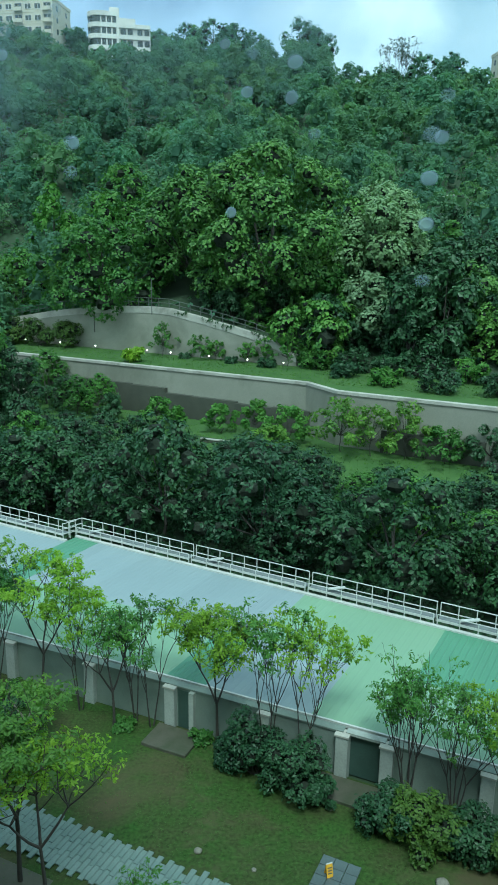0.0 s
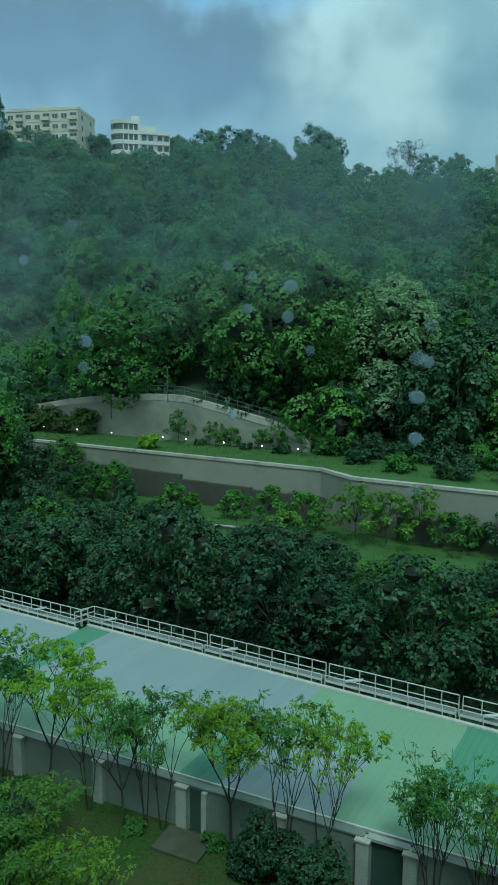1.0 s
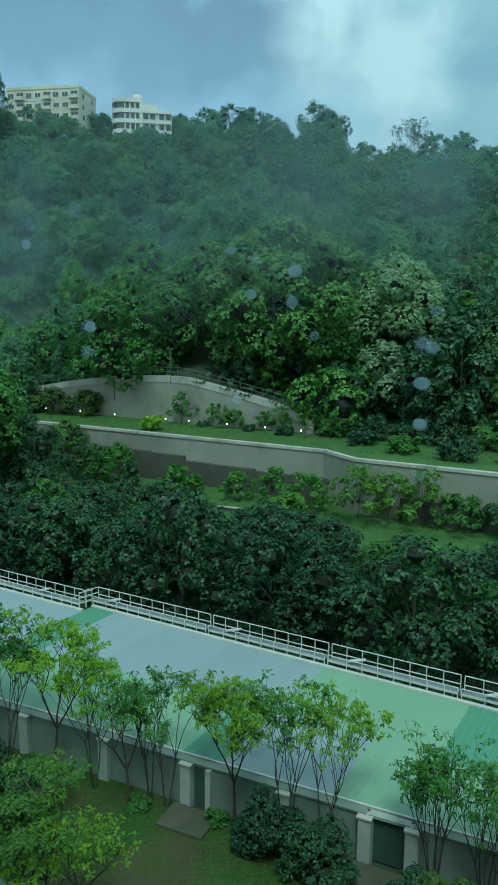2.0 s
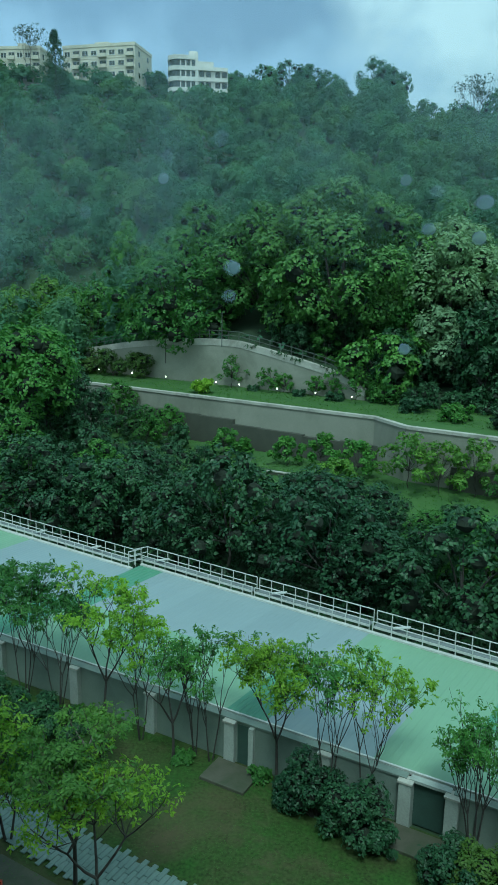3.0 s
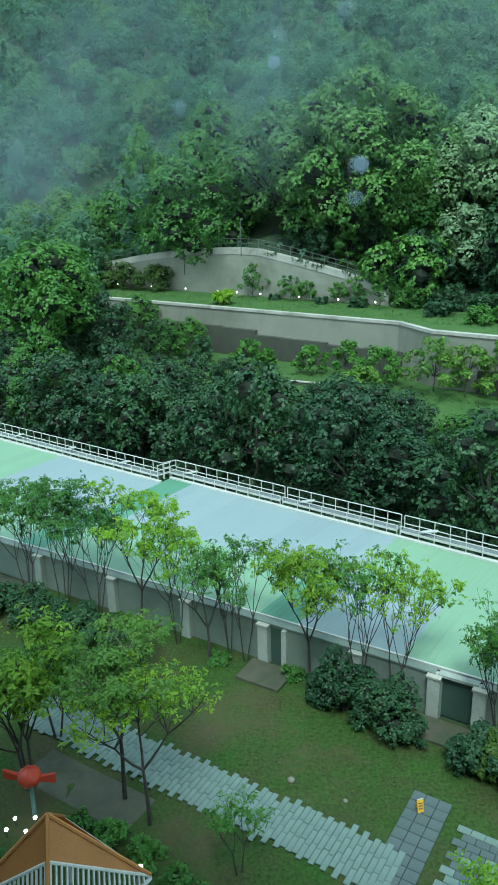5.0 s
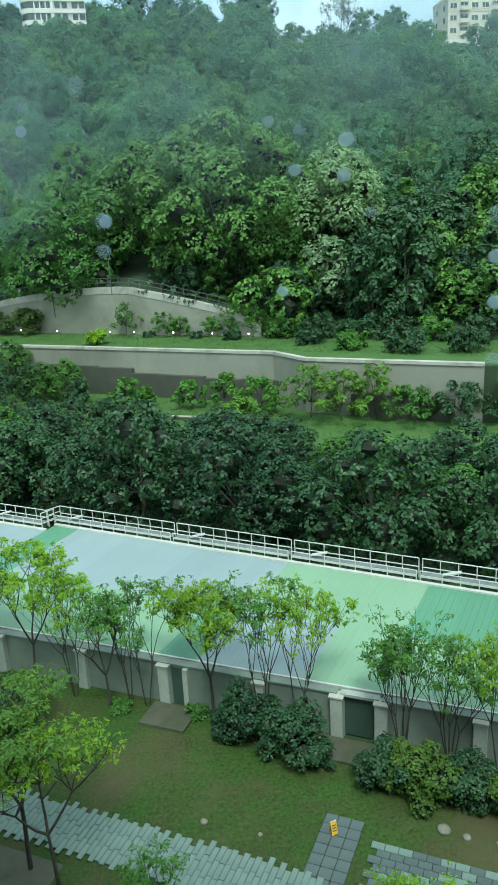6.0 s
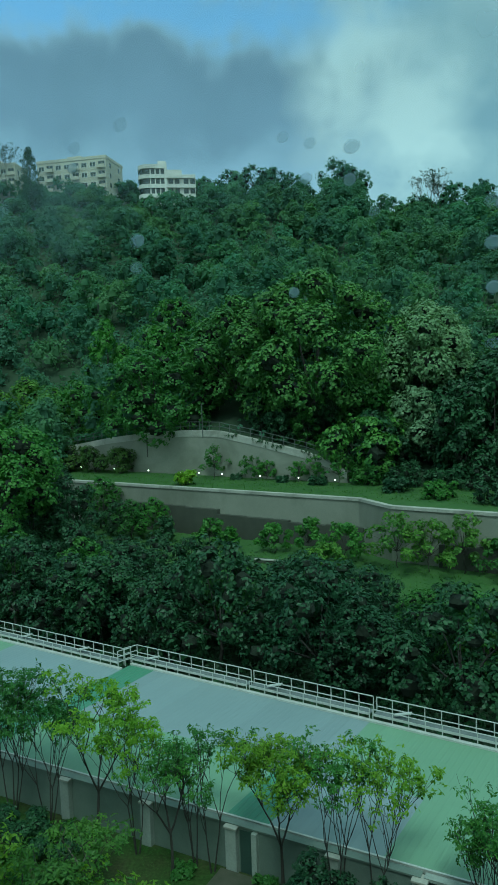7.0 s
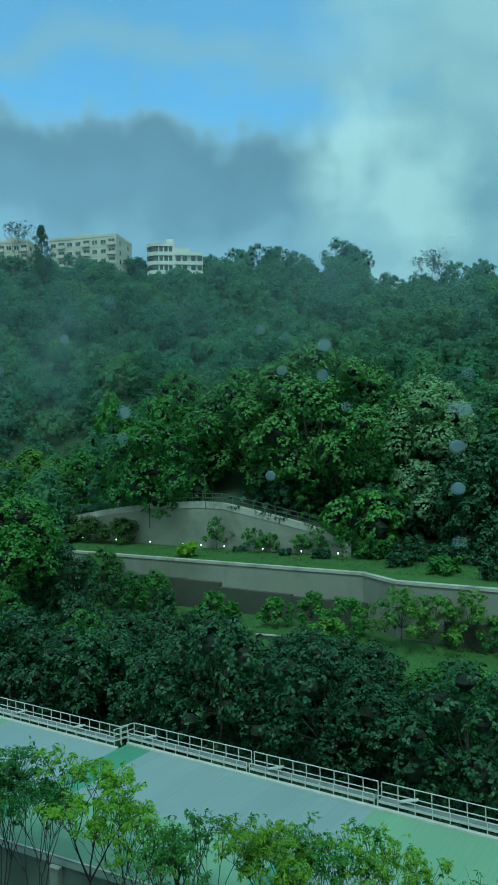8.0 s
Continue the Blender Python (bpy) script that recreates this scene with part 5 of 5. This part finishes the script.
def pavilion():
    """A steep orange sheet roof over a white slatted pergola."""
    cx, cy, top, eave, r = -7.7, 15.3, 5.2, 2.55, 2.6
    p = thing("garden_pavilion", (cx, cy, 0), "garden pavilion with an orange ribbed roof and white slatted eaves", "pavilion", turn=15.6)
    corners = [Vector((r, 0, eave)), Vector((0, r, eave)), Vector((-r, 0, eave)), Vector((0, -r, eave))]
    apex = Vector((0, 0, top))
    cut = 0.3
    for k in range(4):
        a, b = corners[k], corners[(k + 1) % 4]
        bm = bmesh.new()
        lo_a, lo_b = a, b
        if k in (2, 3):
            if k == 3:
                lo_a = apex.lerp(a, cut)
            else:
                lo_b = apex.lerp(b, cut)
        rows = 14
        prev = None
        for i in range(rows + 1):
            u = i / rows
            ra, rb = apex.lerp(lo_a, u), apex.lerp(lo_b, u)
            for h in ((0.0, 0.035) if i < rows else (0.0,)):
                row = [bm.verts.new(ra + Vector((0, 0, h))), bm.verts.new(rb + Vector((0, 0, h)))]
                if prev:
                    bm.faces.new((prev[0], row[0], row[1], prev[1]))
                prev = row
        bmesh.ops.remove_doubles(bm, verts=bm.verts, dist=0.001)
        part("roof_slope", bm, M_ORANGE, p, "orange ribbed roof sheet")
        part("hip_ridge", bar(bmesh.new(), apex + Vector((0, 0, 0.04)), a + Vector((0, 0, 0.04)), 0.06, 6), M_ORANGE, p)
        part("eave_beam", bar(bmesh.new(), a - Vector((0, 0, 0.08)), b - Vector((0, 0, 0.08)), 0.07, 6), M_RAIL, p, "white eave beam")
        q = a * 0.86
        part("post", bar(bmesh.new(), (q.x, q.y, 0), (q.x, q.y, eave), 0.09, 8), M_RAIL, p, "white post")
    for k in (2, 3):
        a, b = corners[k], corners[(k + 1) % 4]
        tip = b if k == 2 else a
        other = a if k == 2 else b
        hip = apex.lerp(tip, cut)
        part("slat_rail", bar(bmesh.new(), hip, other, 0.05, 6), M_RAIL, p)
        n = 20
        for i in range(n):
            u = (i + 0.5) / n
            s = hip.lerp(other, u)
            e = tip.lerp(other, u)
            part("slat", bar(bmesh.new(), s, e, 0.035, 4), M_RAIL, p)


pavilion()


def build_ornament():
    o = thing("red_play_ornament", (-10.6, 20.2, 0), "round red ornament with side fins on a teal post", "ornament")
    bm = bmesh.new()
    bmesh.ops.create_uvsphere(bm, u_segments=18, v_segments=10, radius=0.42)
    for v in bm.verts:
        v.co.z = v.co.z * 0.85 + 1.75 + 0.05 * math.cos(6 * math.atan2(v.co.y, v.co.x))
    part("body", bm, M_RED, o, "glossy red body", True)
    for sgn in (-1, 1):
        bm = bmesh.new()
        prism(bm, [(sgn * 0.38, -0.08), (sgn * 0.95, -0.05), (sgn * 0.95, 0.05), (sgn * 0.38, 0.08)], 1.62, [1.82, 1.98, 1.98, 1.82])
        bmesh.ops.recalc_face_normals(bm, faces=bm.faces)
        part("fin", bm, M_RED, o)
    part("post", bar(bmesh.new(), (0, 0, 0), (0, 0, 1.4), 0.09, 10, 0.07), M_TEAL, o, "grey-teal post")
    lamp = thing("ground_lamp", (-11.1, 19.7, 0), "small lit white ground lamp by the ornament", "lamp", "ground lamps round the ornament")
    part("stem", bar(bmesh.new(), (0, 0, 0), (0, 0, 0.3), 0.03, 6), M_STEEL, lamp)
    bm = bmesh.new()
    bmesh.ops.create_uvsphere(bm, u_segments=10, v_segments=6, radius=0.07)
    bmesh.ops.translate(bm, verts=bm.verts, vec=(0, 0, 0.35))
    part("globe", bm, M_BULB, lamp, "", True)
    for x, y in ((-10.4, 19.8), (-11.2, 19.2), (-10.5, 19.2), (-6.2, 18.2), (-3.6, 16.6)):
        copy_thing(lamp, pose(x, y, 0))


build_ornament()


def build_sign():
    s = thing("folding_floor_sign", (3.0, 21.7, 0), "yellow folding floor sign with dark bars of writing", "sign", turn=20)
    for sgn in (-1, 1):
        bm = bmesh.new()
        box(bm, (-0.12, -0.012, 0), (0.12, 0.012, 0.56), 0.01)
        pn = part("panel", bm, M_YELLOW, s, "yellow plastic panel")
        pn.matrix_basis = pose(0, sgn * 0.14, 0, sgn * 14, 0, 0)
        for h in (0.4, 0.3, 0.2):
            bm = bmesh.new()
            box(bm, (-0.08, -0.004, h), (0.08, 0.004, h + 0.04))
            bb = part("bar", bm, M_STEEL, pn)
            bb.matrix_basis = pose(0, sgn * 0.015, 0)
    part("hinge", bar(bmesh.new(), (-0.12, 0, 0.55), (0.12, 0, 0.55), 0.02, 6), M_RAIL, s, "white hinge bar")


build_sign()


def build_stones():
    rng = np.random.default_rng(8)
    for k, (x, y, r) in enumerate(((-1.6, 22.7, 0.16), (6.9, 21.4, 0.24), (7.6, 21.0, 0.16), (3.4, 25.0, 0.2), (8.6, 20.6, 0.12), (0.4, 21.9, 0.1))):
        bm = bmesh.new()
        bmesh.ops.create_icosphere(bm, subdivisions=2, radius=r)
        for v in bm.verts:
            v.co *= 1 + 0.25 * noise.noise(v.co * 4 + Vector((k * 3.1, 0, 0)))
            v.co.z *= 0.6
        ob = put("garden_stone", bm, M_STONE, None, "", True)
        ob.matrix_basis = pose(x, y, r * 0.35, 0, 0, rng.random() * 360)
        tagged(ob, "pale rough stone lying on the lawn", "stone", "loose stones on the lawn")


build_stones()


# ---- the buildings on the ridge ----
def window_unit(parent, x, z, w, h, y, mat_frame, depth=0.25):
    """A window set back in a frame, on the wall plane at y that faces -y."""
    bm = bmesh.new()
    box(bm, (x - w / 2, y - 0.06, z), (x + w / 2, y + 0.02, z + h))
    win = part("window", bm, M_GLASS, parent, "dark glazed window")
    t = 0.12
    bm = bmesh.new()
    box(bm, (x - w / 2 - t, y - 0.14, z - t), (x + w / 2 + t, y - 0.0, z))
    box(bm, (x - w / 2 - t, y - 0.14, z + h), (x + w / 2 + t, y - 0.0, z + h + t))
    box(bm, (x - w / 2 - t, y - 0.12, z), (x - w / 2, y - 0.0, z + h))
    box(bm, (x + w / 2, y - 0.12, z), (x + w / 2 + t, y - 0.0, z + h))
    box(bm, (x - 0.05, y - 0.1, z), (x + 0.05, y - 0.03, z + h))
    part("frame", bm, mat_frame, win)


def apartment(name, az, r, top, base, turn, long, deep, storey, mat, label, bays, end_bays, tower=True, end_side=1):
    """A block with a long front (-y), an end wall, storey bands, windows, parapet and stair tower."""
    x, y = r * math.sin(radians(az)), r * math.cos(radians(az))
    b = thing(name, (x, y, base), label, "building", turn=turn)
    h = top - base
    bm = bmesh.new()
    box(bm, (-long / 2, 0, -6), (long / 2, deep, h), 0.05)
    part("wall", bm, mat, b)
    bm = bmesh.new()
    for lo, hi in (((-long / 2 - 0.15, -0.15, h), (long / 2 + 0.15, 0.25, h + 0.9)), ((-long / 2 - 0.15, deep - 0.25, h), (long / 2 + 0.15, deep + 0.15, h + 0.9)), ((-long / 2 - 0.15, 0.25, h), (-long / 2 + 0.25, deep - 0.25, h + 0.9)), ((long / 2 - 0.25, 0.25, h), (long / 2 + 0.15, deep - 0.25, h + 0.9))):
        box(bm, lo, hi)
    part("parapet", bm, mat, b)
    if tower:
        bm = bmesh.new()
        box(bm, (-long * 0.12, deep * 0.25, h), (long * 0.08, deep * 0.7, h + 2.4), 0.05)
        part("stair_tower", bm, mat, b)
        bm = bmesh.new()
        bmesh.ops.create_cone(bm, cap_ends=True, segments=14, radius1=0.8, radius2=0.8, depth=1.6, matrix=pose(long * 0.25, deep * 0.5, h + 0.8))
        part("water_tank", bm, M_FACADE_GREY, b, "round grey roof tank")
    n = max(1, int(h / storey))
    for f in range(n):
        z = h - (f + 1) * storey + 0.75
        bm = bmesh.new()
        box(bm, (-long / 2 - 0.1, -0.1, z - 0.95), (long / 2 + 0.1, -0.003, z - 0.7))
        part("storey_band", bm, mat, b)
        for k in range(bays):
            xx = -long / 2 + long * (k + 0.5) / bays
            if k % 3 == 1:
                # a balcony with a solid front and a shaded opening behind it
                bm = bmesh.new()
                box(bm, (xx - long / bays * 0.45, -1.1, z - 0.7), (xx + long / bays * 0.45, -0.004, z - 0.55))
                box(bm, (xx - long / bays * 0.45, -1.1, z - 0.55), (xx + long / bays * 0.45, -0.98, z + 0.35))
                part("balcony", bm, mat, b)
                window_unit(b, xx, z - 0.4, long / bays * 0.7, 1.9, 0.0, M_FACADE_GREY)
            else:
                window_unit(b, xx, z, long / bays * 0.6, 1.35, 0.0, M_FACADE_WHITE)
        for k in range(end_bays):
            yy = deep * (k + 0.5) / end_bays
            bm = bmesh.new()
            e = end_side * long / 2
            box(bm, (e - 0.02, yy - 0.55, z - 0.1), (e + 0.06, yy + 0.55, z + 1.35)) if end_side > 0 else box(bm, (e - 0.06, yy - 0.55, z - 0.1), (e + 0.02, yy + 0.55, z + 1.35))
            part("window", bm, M_GLASS, b, "dark glazed window")
    return b


def rounded_block(az, r, top, base, turn):
    """White stepped flats with a rounded corner and continuous balcony bands."""
    x, y = r * math.sin(radians(az)), r * math.cos(radians(az))
    b = thing("curved_apartment_building", (x, y, base), "white flats with a rounded corner, banded balconies and stepped roofs", "building", turn=turn)
    h = top - base
    rad, long, deep = 3.2, 15.0, 9.0

    def outline(x0, x1, out):
        pts = [(x1, -out), (x1, deep), (x0, deep)]
        for k in range(9):
            a = math.pi + (math.pi / 2) * k / 8
            pts.append((x0 + rad + (rad + out) * math.cos(a), rad + (rad + out) * math.sin(a)))
        return pts

    steps = [(-9.0, 0.0, h), (0.0, 5.0, h - 0.9), (5.0, 9.5, h - 2.4)]
    bm = bmesh.new()
    prism(bm, outline(-9.0, 0.0, -0.5), -6, h - 0.6)
    part("wall", bm, M_FACADE_WHITE, b)
    for x0, x1, hh in steps[1:]:
        bm = bmesh.new()
        box(bm, (x0, 0.5, -6), (x1, deep, hh - 0.6))
        part("wall", bm, M_FACADE_WHITE, b)
    for f in range(5):
        z = h - 1.2 - f * 3.1
        bm = bmesh.new()
        prism(bm, outline(-9.0, 0.0, 0.15), z, z + 1.25)
        part("balcony_band", bm, M_FACADE_WHITE, b)
        bm = bmesh.new()
        prism(bm, outline(-9.0, -0.6, -0.42), z - 1.8, z - 0.003)
        part("window_band", bm, M_GLASS, b, "dark ribbon of glazing")
        for k in range(4):
            xx = -5.4 + 1.6 * k
            bm = bmesh.new()
            box(bm, (xx, 0.2, z - 1.85), (xx + 0.35, 0.55, z + 0.05))
            part("pier", bm, M_FACADE_WHITE, b)
        for x0, x1, hh in steps[1:]:
            if z + 1.0 > hh:
                continue
            bm = bmesh.new()
            box(bm, (x0, -0.5, z), (x1 - 0.2, 0.45, z + 1.0))
            part("balcony", bm, M_FACADE_WHITE, b)
            for k in range(2):
                xx = x0 + 0.6 + 2.1 * k
                bm = bmesh.new()
                box(bm, (xx, 0.42, z - 1.7), (xx + 1.5, 0.498, z - 0.1))
                part("window", bm, M_GLASS, b, "dark glazed window")
    bm = bmesh.new()
    box(bm, (-0.7, -0.25, -6), (0.15, 0.6, h + 0.9), 0.05)
    part("fin", bm, M_FACADE_WHITE, b, "tall white vertical fin")
    bm = bmesh.new()
    box(bm, (-2.6, 2, h), (-0.2, 5, h + 1.7), 0.05)
    part("roof_hut", bm, M_FACADE_WHITE, b)
    return b


apartment("apartment_building", -16.1, 258, 90.4, 76.0, -9, 24, 14, 3.1, M_FACADE, "cream apartment block on the ridge with a flat roof", 8, 2)
rounded_block(-9.3, 255, 88.8, 74.0, 12)
apartment("apartment_building", -21.3, 262, 88.9, 76.0, -2, 13, 10, 3.1, M_FACADE, "cream apartment block behind the ridge trees", 5, 2)
apartment("apartment_building", -25.0, 264, 88.4, 75.0, -4, 16, 10, 3.1, M_FACADE, "cream stepped apartment block at the end of the row", 6, 2)
apartment("apartment_building", 18.9, 252, 77.2, 62.0, 4, 19, 12, 3.2, M_FACADE, "weathered cream apartment block among ridge trees", 6, 2, True, -1)
apartment("apartment_building", 17.9, 246, 65.0, 58.0, 2, 10, 7, 3.2, M_FACADE_WHITE, "low white house below the apartment block", 4, 1, False, -1)


def build_ridge_trees():
    rng = np.random.default_rng(31)
    # dark conifer between the blocks
    x, y, z = polar(-19.0, 246)
    t = thing("ridge_conifer", (x, y, z), "tall dark feathery conifer on the ridge", "tree")
    cs, rs = [], []
    for k in range(60):
        u = k / 60
        a, rr = k * 2.4, 5.6 * (1 - u) ** 0.7 * (0.3 + 0.7 * rng.random())
        cs.append((rr * math.cos(a), rr * math.sin(a), 1 + 17.5 * u))
        rs.append(1.5 * (1 - u) + 0.5)
    v, f = card_mesh(rng, cs, rs, np.full(60, 60), 0.7, 0.3, 0.2, 0.8, 0.3, -0.5)
    new("crown", raw_mesh("crown", v, f, M_LEAF_DARK)).parent = t
    new("trunk", limb_mesh("trunk", [(Vector((0, 0, -1)), Vector((0, 0, 17)), 0.3, 0.05)], M_BARK)).parent = t
    # open-crowned trees that stand against the sky
    for k, (az, r, h, w) in enumerate(((-6.4, 258, 8.5, 8), (-4.6, 260, 9.5, 9), (-2.9, 262, 10.5, 9), (-1.4, 262, 10, 8), (-0.2, 262, 9, 7), (3.2, 262, 12.5, 12), (4.3, 262, 11.0, 11), (9.0, 262, 9, 9), (11.6, 260, 11, 9), (13.4, 260, 11, 8), (-12.0, 262, 7, 5), (7.2, 264, 8, 7))):
        x, y, z = polar(az, r)
        broad_tree(500 + k, (x, y, z), h, w, 3800 if w > 10 else 1700, 0.6, M_LEAF_MISTED, "open-crowned tree on the skyline, its green paled and blued to imitate mist", 18, 0.2, 0.25, "ridge_tree", "tree", "trees along the skyline", clump=0.17, rosette=0.7)
    for k, az in enumerate((9.6, 10.4, -20.6)):
        x, y, z = polar(az, 260)
        slender_tree(540 + k, (x, y, z), 15.5 if az > 0 else 17, 3, 4, 160, 0.4, M_LEAF_DARK, "nearly bare tree with fine upright twigs on the skyline", M_BARK, 0.25, 0.4, 0.12, 0.35, 0.8, name="bare_tree", group="bare trees on the skyline")


build_ridge_trees()


def build_hill_lamp():
    x, y, z = polar(13.4, 150)
    s = thing("street_lamp", (x, y, z), "slender grey street lamp with a lit arm among the hillside trees", "lamp")
    top = 30.6 - z
    part("pole", bar(bmesh.new(), (0, 0, 0), (0, 0, top), 0.1, 8, 0.06), M_RAIL, s)
    part("arm", bar(bmesh.new(), (0, 0, top), (1.6, 0, top + 0.35), 0.06, 6), M_RAIL, s)
    bm = bmesh.new()
    box(bm, (1.4, -0.16, top + 0.28), (2.3, 0.16, top + 0.42), 0.03)
    head = part("lamp_head", bm, M_RAIL, s, "pale lamp head")
    x, y, z = polar(-7.4, 98.5)
    m = thing("mast", (x, y, 12.9), "thin dark mast behind the wall handrail", "pole")
    part("pole", bar(bmesh.new(), (0, 0, -0.3), (0, 0, 4.2), 0.06, 6), M_STEEL, m)


build_hill_lamp()


# ---- paving, piece by piece ----
def slab_mesh(name, lx, ly, mat):
    bm = bmesh.new()
    box(bm, (-lx / 2, -ly / 2, 0), (lx / 2, ly / 2, 0.05), 0.012)
    me = bpy.data.meshes.new(name)
    bm.to_mesh(me)
    bm.free()
    me.materials.append(mat)
    return me


def lay(me, parent, x, y, z, turn, tilt=0.0):
    ob = new("slab", me)
    ob.parent = parent
    ob.matrix_basis = pose(x, y, z, tilt, tilt * 0.6, turn)
    return ob


def build_paving():
    rng = np.random.default_rng(3)
    path = thing("paved_path", (0, 0, 0), "path of wet grey-green slabs with ragged edges", "path", kind="structure")
    one = slab_mesh("slab", 0.213, 0.655, M_SLAB)
    d, n = Vector((0.905, -0.425)), Vector((0.425, 0.905))
    for k in range(92):
        c = Vector((-16.0, 27.35)) + d * (k * 0.222)
        if c.x > 2.0:
            break
        jog = (0.10 if k % 2 else -0.08) + rng.normal() * 0.07
        for j in (-1, 0, 1):
            p = c + n * (j * 0.665 + jog)
            lay(one, path, p.x, p.y, 0.035 + rng.random() * 0.012, -25.2, rng.normal() * 0.6)
    cross = thing("cross_path", (0, 0, 0), "dark wet paved strip crossing the garden", "path", kind="structure")
    dark = slab_mesh("slab", 0.46, 0.46, M_SLAB_DARK)
    for i in range(24):
        for j in range(3):
            p = Vector((3.3, 22.2)) - n * (i * 0.475) + d * (j * 0.475 - 0.3)
            lay(dark, cross, p.x, p.y, 0.03, -25.2, rng.normal() * 0.3)
    court = thing("patterned_paving", (0, 0, 0), "paved court of pale and dark slabs in broken rows", "paving", kind="structure")
    pale = slab_mesh("slab", 0.46, 0.3, M_SLAB)
    grey = slab_mesh("slab", 0.46, 0.3, M_SLAB_DARK)
    for i in range(20):
        for j in range(14):
            p = Vector((4.45, 20.95)) - n * (i * 0.315) + d * (j * 0.475 + (0.24 if i % 2 else 0.0))
            patch = noise.noise(Vector((i * 0.35, j * 0.4, 7.0))) + rng.normal() * 0.12
            lay(pale if patch > -0.05 else grey, court, p.x, p.y, 0.03, -25.2, rng.normal() * 0.3)
    bm = bmesh.new()
    box(bm, (-2.6, -0.9, -0.1), (2.6, 0.9, 0.03), 0.02)
    wet = put("concrete_patch", bm, M_SLAB_MOSS)
    wet.matrix_basis = pose(-9.2, 21.6, 0, 0, 0, -25)
    tagged(wet, "wet grey concrete patch beside the path", "paving", kind="structure")


build_paving()
